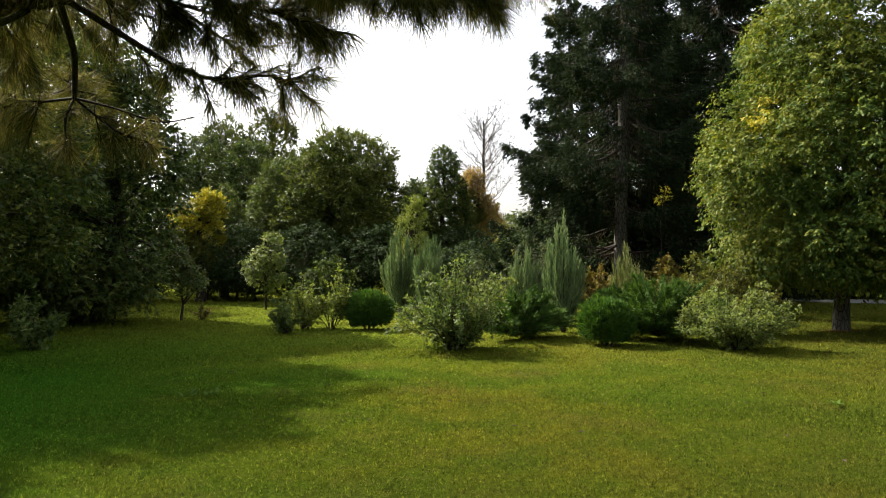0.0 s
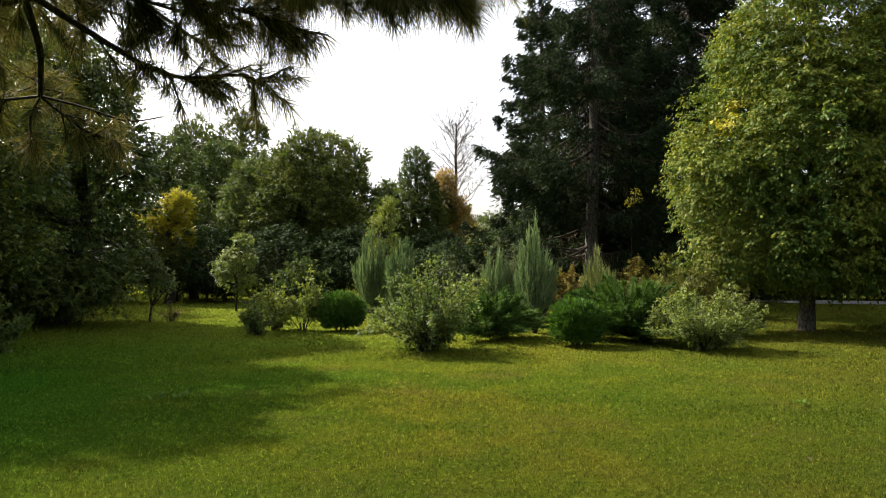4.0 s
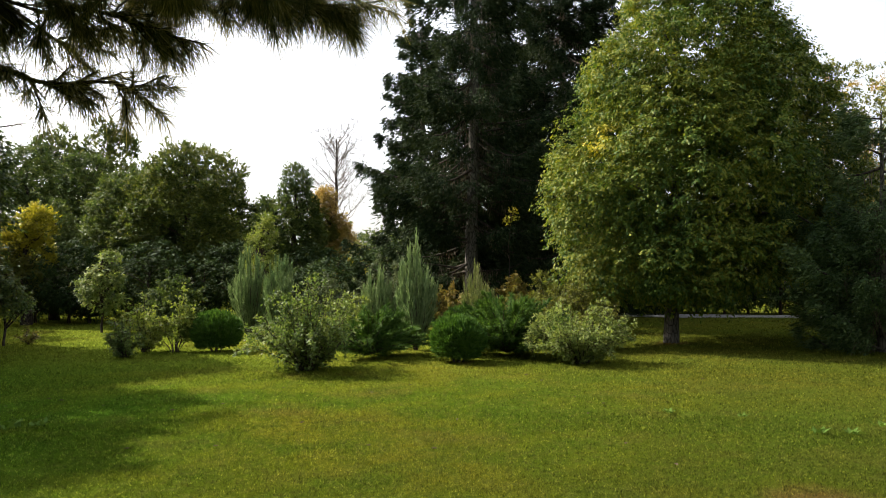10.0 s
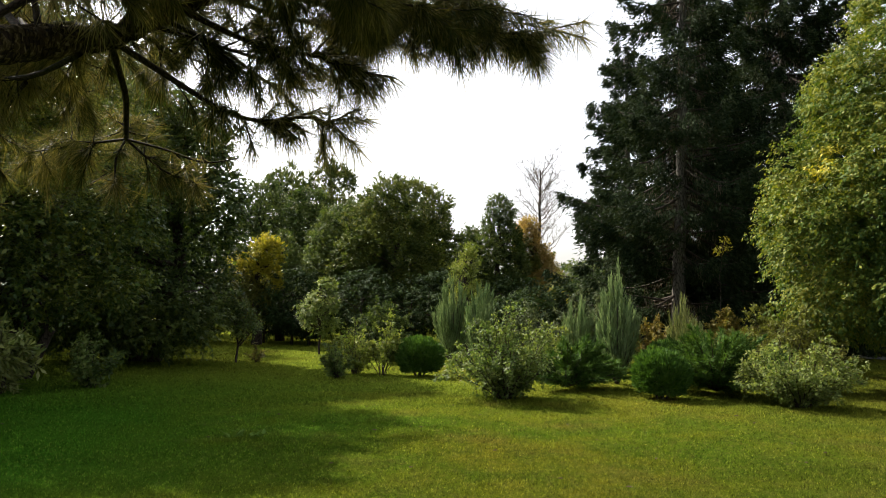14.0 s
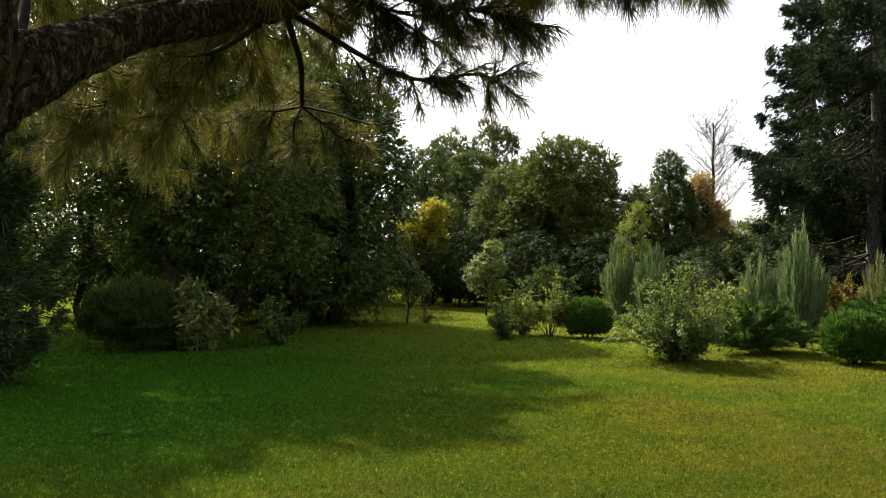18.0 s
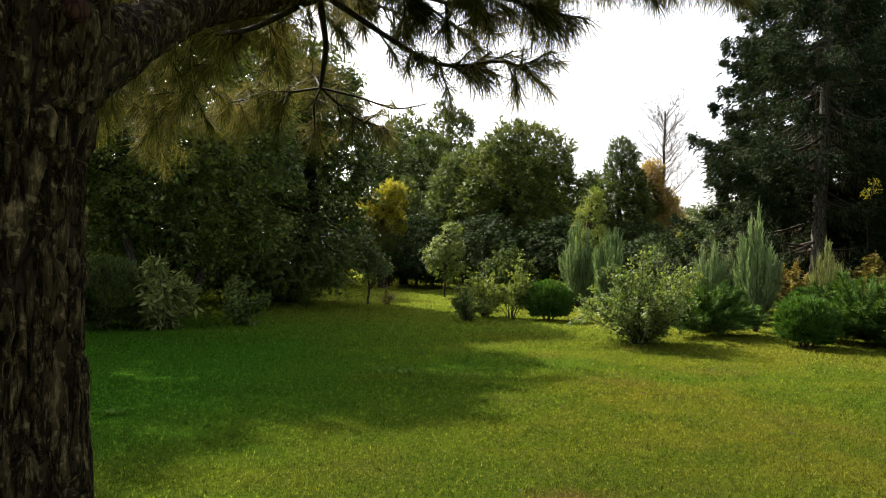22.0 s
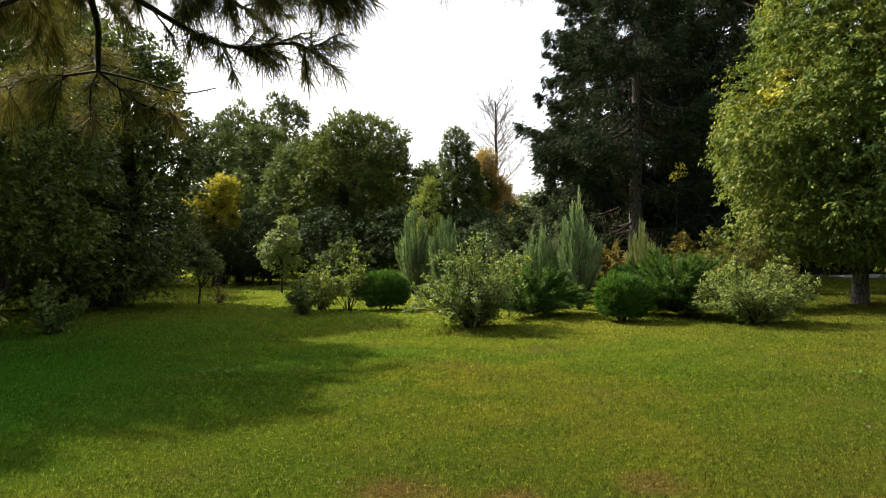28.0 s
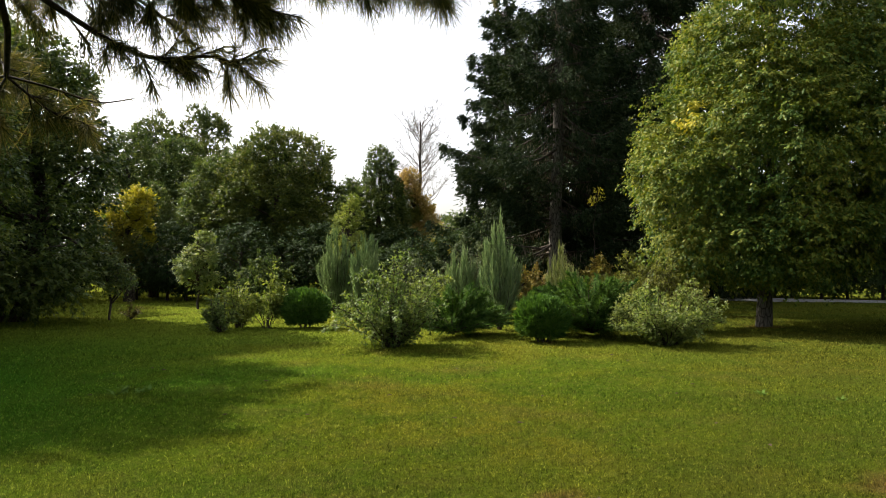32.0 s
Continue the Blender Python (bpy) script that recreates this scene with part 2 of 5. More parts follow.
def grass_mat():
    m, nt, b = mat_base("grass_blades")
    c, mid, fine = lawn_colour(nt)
    rnd = island_of(nt)
    tuft = tex_noise(nt, 24, 2, 0.5, place_of(nt))
    c = mixed(nt, ramp(nt, tuft, [(0.52, (0.0, 0.0, 0.0)), (0.75, (0.55, 0.55, 0.55))]), c, (0.24, 0.26, 0.045))
    c = mixed(nt, 1.0, c, ramp(nt, tuft, [(0.3, (0.5, 0.56, 0.5)), (0.5, (0.95, 0.95, 0.95)), (0.7, (1.3, 1.28, 1.2))]), "MULTIPLY")
    c = mixed(nt, 1.0, c, ramp(nt, rnd, [(0.0, (0.32, 0.36, 0.3)), (0.35, (0.8, 0.82, 0.78)), (0.65, (1.0, 1.0, 1.0)), (1.0, (1.5, 1.46, 1.3))]), "MULTIPLY")
    nt.links.new(c, b.inputs["Base Color"])
    b.inputs["Roughness"].default_value = 0.7
    b.inputs["Specular IOR Level"].default_value = 0.04
    tr = nt.nodes.new("ShaderNodeBsdfTranslucent")
    nt.links.new(c, tr.inputs["Color"])
    mx = nt.nodes.new("ShaderNodeMixShader")
    mx.inputs[0].default_value = 0.52
    nt.links.new(b.outputs[0], mx.inputs[1])
    nt.links.new(tr.outputs[0], mx.inputs[2])
    nt.links.new(mx.outputs[0], nt.nodes["Material Output"].inputs["Surface"])
    return m


def plain_mat(name, a, b_, scale=3.0, rough=0.9):
    m, nt, b = mat_base(name)
    pos = place_of(nt)
    c = mixed(nt, tex_noise(nt, scale, 5, 0.6, pos), a, b_)
    c = mixed(nt, ramp(nt, tex_noise(nt, scale * 14, 3, 0.6, pos), [(0.35, (0.35, 0.35, 0.35)), (0.6, (0, 0, 0))]), c, tuple(v * 0.6 for v in a))
    nt.links.new(c, b.inputs["Base Color"])
    b.inputs["Roughness"].default_value = rough
    b.inputs["Specular IOR Level"].default_value = 0.1
    return m


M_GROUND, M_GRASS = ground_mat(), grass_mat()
M_BARK = bark_mat("grey_bark", (0.045, 0.04, 0.034), (0.16, 0.145, 0.122))
M_BARK_DARK = bark_mat("dark_bark", (0.025, 0.02, 0.016), (0.09, 0.07, 0.055))


def pine_bark_mat():
    """Grey-brown plates with dark upright cracks, pale flakes and reddish drifts."""
    m, nt, b = mat_base("pine_bark")
    pos = place_of(nt)
    mp = nt.nodes.new("ShaderNodeMapping")
    mp.inputs["Scale"].default_value = (1, 1, 0.3)
    nt.links.new(pos, mp.inputs[0])
    grain, crack, drift = tex_noise(nt, 46, 8, 0.72, mp.outputs[0]), tex_noise(nt, 20, 5, 0.6, mp.outputs[0]), tex_noise(nt, 5, 4, 0.6, pos)
    flake = tex_noise(nt, 34, 3, 0.5, pos)
    c = ramp(nt, grain, [(0.32, (0.012, 0.009, 0.004)), (0.52, (0.06, 0.046, 0.02)), (0.72, (0.3, 0.235, 0.115))])
    c = mixed(nt, ramp(nt, drift, [(0.45, (0, 0, 0)), (0.7, (0.6, 0.6, 0.6))]), c, (0.036, 0.022, 0.009))
    c = mixed(nt, ramp(nt, flake, [(0.6, (0, 0, 0)), (0.66, (0.65, 0.65, 0.65))]), c, (0.22, 0.18, 0.095))
    # crack lines: dark bark with the shade of their depth painted in
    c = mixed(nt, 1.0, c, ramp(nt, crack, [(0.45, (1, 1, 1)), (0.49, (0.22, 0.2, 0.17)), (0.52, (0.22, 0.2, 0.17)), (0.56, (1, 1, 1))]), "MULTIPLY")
    nt.links.new(c, b.inputs["Base Color"])
    b.inputs["Roughness"].default_value = 0.95
    b.inputs["Specular IOR Level"].default_value = 0.1
    high = mixed(nt, 0.5, ramp(nt, crack, [(0.42, (1, 1, 1)), (0.505, (0, 0, 0)), (0.59, (1, 1, 1))]), grain)
    bp = nt.nodes.new("ShaderNodeBump")
    bp.inputs["Strength"].default_value, bp.inputs["Distance"].default_value = 1.0, 0.02
    nt.links.new(high, bp.inputs["Height"])
    nt.links.new(bp.outputs[0], b.inputs["Normal"])
    return m


M_PINE_BARK = pine_bark_mat()
# deep bark: its own dark tone and the crevice shade in one colour
M_CREVICE = bark_mat("shaded_crevice_bark", (0.012, 0.008, 0.005), (0.04, 0.026, 0.017), 20.0, 0.5)
M_KNOT = bark_mat("knot_wood", (0.03, 0.014, 0.009), (0.085, 0.04, 0.026), 30.0, 0.3)
M_TWIG = bark_mat("twig_bark", (0.028, 0.021, 0.016), (0.085, 0.066, 0.05), 30.0, 0.2)
M_PINE_TWIG = bark_mat("pine_twig_bark", (0.014, 0.011, 0.008), (0.05, 0.038, 0.027), 30.0, 0.2)
M_PALE_TWIG = bark_mat("pale_twig_bark", (0.14, 0.115, 0.1), (0.3, 0.26, 0.23), 12.0, 0.2)
M_ASH = leaf_mat("ash_leaves", [(0.1, (0.037, 0.075, 0.017)), (0.45, (0.086, 0.133, 0.023)), (0.8, (0.2, 0.207, 0.031))], 0.29, 0.55, 0.6, spec=0.1)
M_GOLD = leaf_mat("golden_leaves", [(0.1, (0.17, 0.18, 0.024)), (0.45, (0.35, 0.31, 0.03)), (0.8, (0.5, 0.44, 0.05))], 0.4)
M_RUST = leaf_mat("rusty_leaves", [(0.1, (0.24, 0.17, 0.055)), (0.45, (0.41, 0.27, 0.085)), (0.8, (0.46, 0.36, 0.11))], 0.4)
M_RUSSET = leaf_mat("russet_leaves", [(0.1, (0.1, 0.105, 0.03)), (0.45, (0.165, 0.14, 0.036)), (0.8, (0.23, 0.165, 0.045))], 0.3)
M_DARK = leaf_mat("dark_leaves", [(0.1, (0.034, 0.066, 0.016)), (0.45, (0.076, 0.122, 0.028)), (0.8, (0.22, 0.25, 0.055))], 0.5, 0.38, spec=0.34)
# the next two leaf colours are lowered to stand for shade
M_SHADE = leaf_mat("shade_dark_leaves", [(0.1, (0.018, 0.034, 0.012)), (0.45, (0.03, 0.052, 0.018)), (0.8, (0.05, 0.075, 0.025))], 0.2, 0.7, spec=0.05)
M_DEEP = leaf_mat("shaded_tree_leaves", [(0.1, (0.03, 0.054, 0.015)), (0.45, (0.058, 0.094, 0.024)), (0.8, (0.13, 0.165, 0.04))], 0.4, 0.5, spec=0.25)
M_CONIFER = leaf_mat("feathery_needles", [(0.1, (0.022, 0.042, 0.016)), (0.45, (0.04, 0.07, 0.025)), (0.8, (0.075, 0.105, 0.04))], 0.2, 0.7, spec=0.1)
M_PLUME = leaf_mat("plumed_needles", [(0.1, (0.03, 0.056, 0.02)), (0.45, (0.06, 0.1, 0.034)), (0.8, (0.115, 0.155, 0.056))], 0.25, 0.6, spec=0.15)
M_MID = leaf_mat("mid_green_leaves", [(0.1, (0.034, 0.06, 0.018)), (0.45, (0.066, 0.1, 0.03)), (0.8, (0.13, 0.16, 0.045))], 0.35, 0.55, 0.7)
M_ROUND = leaf_mat("broad_green_leaves", [(0.1, (0.036, 0.06, 0.015)), (0.45, (0.078, 0.106, 0.025)), (0.8, (0.16, 0.175, 0.04))], 0.36, 0.55, 0.7, spec=0.08)
M_OLIVE = leaf_mat("olive_leaves", [(0.1, (0.08, 0.095, 0.022)), (0.45, (0.14, 0.155, 0.035)), (0.8, (0.21, 0.2, 0.045))], 0.4)
M_SPRUCE = leaf_mat("spruce_needles", [(0.1, (0.01, 0.019, 0.008)), (0.45, (0.02, 0.034, 0.014)), (0.8, (0.042, 0.056, 0.024))], 0.1, 0.8, spec=0.05)
M_DEAD = leaf_mat("dead_twiglets", [(0.1, (0.07, 0.055, 0.04)), (0.5, (0.12, 0.095, 0.07)), (0.8, (0.17, 0.14, 0.1))], 0.1, 0.9)
M_JUNIPER = leaf_mat("blue_juniper_scales", [(0.1, (0.075, 0.125, 0.053)), (0.45, (0.135, 0.195, 0.086)), (0.8, (0.215, 0.275, 0.128))], 0.28, 0.8, 1.5, (1, 1, 0.7), 0.05)
M_WHEAT = leaf_mat("wheat_juniper_scales", [(0.1, (0.1, 0.125, 0.05)), (0.45, (0.155, 0.18, 0.075)), (0.8, (0.23, 0.24, 0.11))], 0.25, 0.8, 1.5)
M_GREY = leaf_mat("grey_green_leaves", [(0.1, (0.05, 0.07, 0.035)), (0.45, (0.09, 0.115, 0.06)), (0.8, (0.15, 0.17, 0.1))], 0.3, 0.6)
M_SAVIN = leaf_mat("green_juniper_scales", [(0.1, (0.026, 0.062, 0.012)), (0.45, (0.056, 0.114, 0.021)), (0.8, (0.105, 0.175, 0.033))], 0.2, 0.7, spec=0.08)
M_THUJA = leaf_mat("thuja_sprays", [(0.1, (0.03, 0.075, 0.014)), (0.45, (0.055, 0.12, 0.02)), (0.8, (0.085, 0.16, 0.028))], 0.25, 0.6)
M_SHRUB = leaf_mat("shrub_leaves", [(0.1, (0.056, 0.095, 0.026)), (0.45, (0.105, 0.155, 0.042)), (0.8, (0.19, 0.235, 0.072))], 0.4, 0.5, 1.5)
M_PALE = leaf_mat("pale_shrub_leaves", [(0.1, (0.085, 0.13, 0.034)), (0.45, (0.15, 0.195, 0.055)), (0.8, (0.24, 0.275, 0.085))], 0.4, 0.5, 1.5)
M_LONG = leaf_mat("long_drooping_leaves", [(0.1, (0.11, 0.155, 0.045)), (0.45, (0.2, 0.24, 0.075)), (0.8, (0.32, 0.34, 0.12))], 0.4, 0.45, 1.5, spec=0.25)
M_WEED = leaf_mat("weed_leaves", [(0.1, (0.06, 0.115, 0.022)), (0.5, (0.085, 0.145, 0.03)), (0.9, (0.115, 0.175, 0.04))], 0.3, 0.8, 1.5, spec=0.02)
M_LIME = leaf_mat("lime_leaves", [(0.1, (0.11, 0.155, 0.032)), (0.45, (0.18, 0.225, 0.048)), (0.8, (0.26, 0.29, 0.07))], 0.45, 0.5, 1.5)
M_NEEDLE = leaf_mat("pine_needles", [(0.1, (0.028, 0.04, 0.011)), (0.45, (0.088, 0.088, 0.028)), (0.8, (0.28, 0.23, 0.085))], 0.3, 0.6, 1.2, spec=0.06)
M_ROAD = plain_mat("pale_asphalt", (0.2, 0.185, 0.16), (0.29, 0.27, 0.235))
M_KERB = plain_mat("kerb_concrete", (0.26, 0.25, 0.24), (0.34, 0.33, 0.31))
M_SOIL = plain_mat("mulch_soil", (0.05, 0.035, 0.025), (0.1, 0.07, 0.045), 6)


# ---- builders ----
def mesh_np(name, verts, faces, material, smooth=False):
    """A mesh from arrays of points and of faces with one count of corners."""
    verts, faces = np.asarray(verts, np.float32).reshape(-1, 3), np.asarray(faces, np.int32)
    me = bpy.data.meshes.new(name)
    k = faces.shape[1]
    me.vertices.add(len(verts))
    me.vertices.foreach_set("co", verts.ravel())
    me.loops.add(faces.size)
    me.loops.foreach_set("vertex_index", faces.ravel())
    me.polygons.add(len(faces))
    me.polygons.foreach_set("loop_start", np.arange(0, faces.size, k, dtype=np.int32))
    if smooth:
        me.polygons.foreach_set("use_smooth", np.ones(len(faces), bool))
    me.update(calc_edges=True)
    me.materials.append(material)
    return me


def part(name, me, parent, label="", kind=""):
    ob = new(name, me)
    ob.parent = parent
    return tagged(ob, label, kind=kind)


def thing(name, at, label, category, group=""):
    ob = new(name)
    ob.empty_display_size = 0.1
    ob.location = (at[0], at[1], at[2] if len(at) > 2 else 0.0)
    return tagged(ob, label, category, group)


def unit(v):
    return v / np.maximum(np.linalg.norm(v, axis=-1, keepdims=True), 1e-9)


class Tubes:
    """Gathers tapered, bent tubes into one mesh."""

    def __init__(self, sides=6):
        self.v, self.f, self.n, self.sides = [], [], 0, sides

    def add(self, pts, radii):
        pts = np.asarray(pts, float)
        radii = np.asarray(radii, float)
        if len(radii) == 2 and len(pts) > 2:
            radii = np.linspace(radii[0], radii[1], len(pts))
        k = self.sides
        d = unit(np.gradient(pts, axis=0))
        ref = np.where(np.abs(d[:, 2:3]) > 0.9, np.array([[1.0, 0, 0]]), np.array([[0, 0, 1.0]]))
        u = unit(np.cross(d, ref))
        w = np.cross(d, u)
        a = np.arange(k) * 2 * np.pi / k
        ring = pts[:, None] + radii[:, None, None] * (np.cos(a)[None, :, None] * u[:, None] + np.sin(a)[None, :, None] * w[:, None])
        self.v.append(ring.reshape(-1, 3))
        i = np.arange(len(pts) - 1)[:, None] * k + np.arange(k)[None]
        j = np.arange(len(pts) - 1)[:, None] * k + (np.arange(k)[None] + 1) % k
        self.f.append(np.stack([i, j, j + k, i + k], -1).reshape(-1, 4) + self.n)
        self.n += len(pts) * k

    def mesh(self, name, material):
        return mesh_np(name, np.concatenate(self.v), np.concatenate(self.f), material, True)


def bend(rng, a, b, n=6, sag=0.0, wild=0.05):
    """A crooked line from a to b; sag lifts (plus) or drops (minus) its middle."""
    a, b = np.asarray(a, float), np.asarray(b, float)
    s = np.linspace(0, 1, n)[:, None]
    length = np.linalg.norm(b - a)
    p = a + (b - a) * s
    p[:, 2] += sag * length * 4 * s[:, 0] * (1 - s[:, 0]) * 0.5
    p[1:-1] += rng.normal(0, wild * length, (n - 2, 3)) * 0.6
    return p


def smooth_line(pts, n):
    """More points on a soft curve through the given ones."""
    pts = np.asarray(pts, float)
    s = np.r_[0, np.cumsum(np.linalg.norm(np.diff(pts, axis=0), axis=1))]
    t = np.linspace(0, s[-1], n)
    out = np.stack([np.interp(t, s, pts[:, k]) for k in range(3)], 1)
    for _ in range(2):
        out[1:-1] = (out[:-2] + 2 * out[1:-1] + out[2:]) / 4
    return out


def blades(c, axis, side, length, width, fold=0.0, tri=False):
    """Pointed leaf shapes: arrays of feet, long axes and flat sides. tri: plain spikes, for what is small or far."""
    n = len(c)
    length, width = np.broadcast_to(length, n)[:, None], np.broadcast_to(width, n)[:, None]
    if tri:
        return np.stack([c - side * width * 0.5, c + side * width * 0.5, c + axis * length], 1).reshape(-1, 3), np.arange(n * 3).reshape(-1, 3)
    nor = np.cross(axis, side)
    mid = c + axis * length * 0.45
    v = np.stack([c, mid + side * width / 2 + nor * width * fold, c + axis * length, mid - side * width / 2 + nor * width * fold], 1)
    return v.reshape(-1, 3), np.arange(n * 4).reshape(-1, 4)


def turned(rng, axis):
    """A random flat side square to each axis."""
    r = rng.normal(size=axis.shape)
    return unit(np.cross(axis, r))


def leaf_cloud(rng, clumps, radii, outward, per, length, width, droop=0.4, flat=0.6, tri=False, shoots=7):
    """Leaves in sprays: from the heart of each clump short shoots arch up and out, with leaves on both sides that hang a little."""
    own = np.repeat(np.arange(len(clumps)), shoots)
    out, r = outward[own], radii[own][:, None]
    way = unit(rng.normal(0, 0.75, out.shape) + out * 0.85 + np.array([0, 0, 0.4]))
    reach = r * rng.uniform(0.75, 1.5, r.shape)
    foot = clumps[own] - out * r * 0.45
    each = max(3, per // shoots)
    k = np.repeat(np.arange(len(own)), each)
    u = rng.uniform(0.28, 1.04, (len(k), 1))
    step = way[k] * reach[k] * u
    step[:, 2] *= 0.45 + 0.55 * flat
    step[:, 2] -= (reach[k] * u**2 * 0.3 * droop)[:, 0]
    c = foot[k] + step + rng.normal(0, 0.02, step.shape)
    lat = unit(np.cross(way[k], np.array([0, 0, 1.0]) + rng.normal(0, 0.35, step.shape))) * rng.choice([-1, 1], (len(k), 1))
    axis = unit(way[k] * 0.5 + lat * 0.7 + rng.normal(0, 0.3, step.shape) - np.array([0, 0, droop]))
    face = unit(way[k] * 0.35 + np.array([0, 0, 0.9]) + rng.normal(0, 0.4, step.shape))
    s = rng.uniform(0.65, 1.25, len(k))
    return blades(c, axis, unit(np.cross(axis, face)), length * s, width * s, 0.12, tri)


def crown_clumps(rng, lobes, count, inner=0.5, lumps=7, gap=0.0, bulge=0.3, core=0.2):
    """Clump centres over the outer skin of ellipsoid lobes with smaller bulges, spaced apart so that dark gaps stay between them, and some within."""
    lob = []
    for L in lobes:
        lob.append(L)
        for k in range(lumps):
            d = unit(rng.normal(size=3) + np.array([0, 0, 0.2]))
            q = bulge * rng.uniform(0.75, 1.3)
            lob.append((L[0] + d[0] * L[3] * 0.84, L[1] + d[1] * L[4] * 0.84, L[2] + d[2] * L[5] * 0.84, L[3] * q, L[4] * q, L[5] * q))
    lob = np.array(lob, float)
    size = (lob[:, 3] * lob[:, 4] * lob[:, 5]) ** (2 / 3)
    m = count * 6 if gap else count * 2
    pick = rng.choice(len(lob), m, p=size / size.sum())
    d = unit(rng.normal(size=(m, 3)))
    rough = 1 + 0.1 * np.sin(d[:, 0] * 5.1 + lob[pick, 0]) * np.cos(d[:, 1] * 4.3 + d[:, 2] * 6.2 + lob[pick, 2]) + rng.normal(0, 0.04, m)
    c = lob[pick, :3] + d * (rough * rng.uniform(0.9, 1.0, m))[:, None] * lob[pick, 3:]
    deep = np.linalg.norm((c[:, None] - lob[None, :, :3]) / lob[None, :, 3:], axis=2)
    deep[np.arange(m), pick] = 9
    keep = deep.min(1) > 0.88
    skin, sout = c[keep], unit(d / lob[pick, 3:])[keep]
    if gap:
        cell = np.unique(np.floor(skin / gap).astype(int), axis=0, return_index=True)[1]
        cell = cell[rng.permutation(len(cell))]
        skin, sout = skin[cell], sout[cell]
    skin, sout = skin[: int(count * (1 - core))], sout[: int(count * (1 - core))]
    m = int(count * core)
    big = rng.choice(len(lobes), m, p=size[:: lumps + 1] / size[:: lumps + 1].sum()) * (lumps + 1)
    d = unit(rng.normal(size=(m, 3)))
    within = lob[big, :3] + d * (inner + (0.8 - inner) * rng.uniform(0, 1, m))[:, None] * lob[big, 3:]
    return np.concatenate([skin, within]), np.concatenate([sout, d])


def leafy_tree(name, at, label, lobes, trunk_r, trunk_top, leaf, bark, clumps=300, per=60, clump_r=0.45, leaf_len=0.12, leaf_w=0.07,
               limbs=26, lean=(0, 0), seed=1, category="tree", second=None, droop=0.4, stems=1, group="", inner=0.5, limb_z=0.35, flat=0.65, lumps=7, space=1.0, shoots=7, bulge=0.3, core=0.2):
    """A broad-leaved tree: tapered trunk, limbs that reach into the crown, and a crown of leaf clumps. Lobes are given from its foot."""
    rng = np.random.default_rng(seed)
    tree = thing(name, at, label, category, group)
    for s in range(stems):
        off = np.array([0, 0, 0]) if stems == 1 else np.array([math.cos(s * 2.4) * trunk_r * 1.6, math.sin(s * 2.4) * trunk_r * 1.6, 0])
        top = np.array([lean[0], lean[1], trunk_top]) + off * (3.5 if stems > 1 else 1)
        line = bend(rng, off + (0, 0, -0.1), top, 9, 0, 0.015 if stems == 1 else 0.055)
        rad = trunk_r * np.array([1.3, 1.08, 1.0, 0.93, 0.85, 0.72, 0.58, 0.42, 0.2])
        t = Tubes(12)
        t.add(line, rad)
        part("trunk", t.mesh("trunk", bark), tree)
        if s == 0:
            main = line
    c, out = crown_clumps(rng, lobes, clumps, inner, lumps, clump_r * space, bulge, core)
    mixed_up = rng.permutation(len(c))
    c, out = c[mixed_up], out[mixed_up]
    keep = c[:, 2] > 0.15
    c, out = c[keep], out[keep]
    tw = Tubes(4)
    for k in range(min(limbs, len(c))):
        lb = Tubes(6)
        end = c[k]
        h = np.clip((end[2] - (0.2 + 0.35 * np.hypot(end[0], end[1]))) / trunk_top, limb_z, 0.92)
        start = np.array([np.interp(h, np.linspace(0, 1, len(main)), main[:, q]) for q in range(3)])
        r0 = trunk_r * (1 - h) * 0.55 + 0.012
        lb.add(bend(rng, start, end, 7, 0.06, 0.035), (r0, 0.008))
        for q in range(3):
            j = rng.integers(len(c))
            if np.linalg.norm(c[j] - end) < 1.6:
                tw.add(bend(rng, start + (end - start) * 0.65, c[j], 5, 0.03, 0.05), (r0 * 0.4 + 0.004, 0.005))
        part("limb", lb.mesh("limb", bark), tree)
    if tw.n:
        part("twigwork", tw.mesh("twigwork", bark), tree, "", "stuff")
    rad = clump_r * rng.uniform(0.65, 1.25, len(c))
    groups = [(leaf, np.ones(len(c), bool), "crown", "")]
    if second:
        m2, share, sub, spot = second
        drift = np.array([noise.noise(Vector(p) * 0.45 + Vector((seed, 0, 0))) for p in c])
        hit = drift > np.quantile(drift, 1 - share)
        if spot is not None:
            hit = np.linalg.norm(c - np.array(spot[:3]), axis=1) < spot[3]
        groups = [(leaf, ~hit, "crown", ""), (m2, hit, "turned_leaves", sub)]
    for m, sel, nm, lab in groups:
        if sel.sum():
            v, f = leaf_cloud(rng, c[sel], rad[sel], out[sel], per, leaf_len, leaf_w, droop, flat, at[1] > 20 or (at[0] < -9 and at[1] > 16), shoots)
            part(nm, mesh_np(nm, v, f, m), tree, lab, "stuff")
    return tree


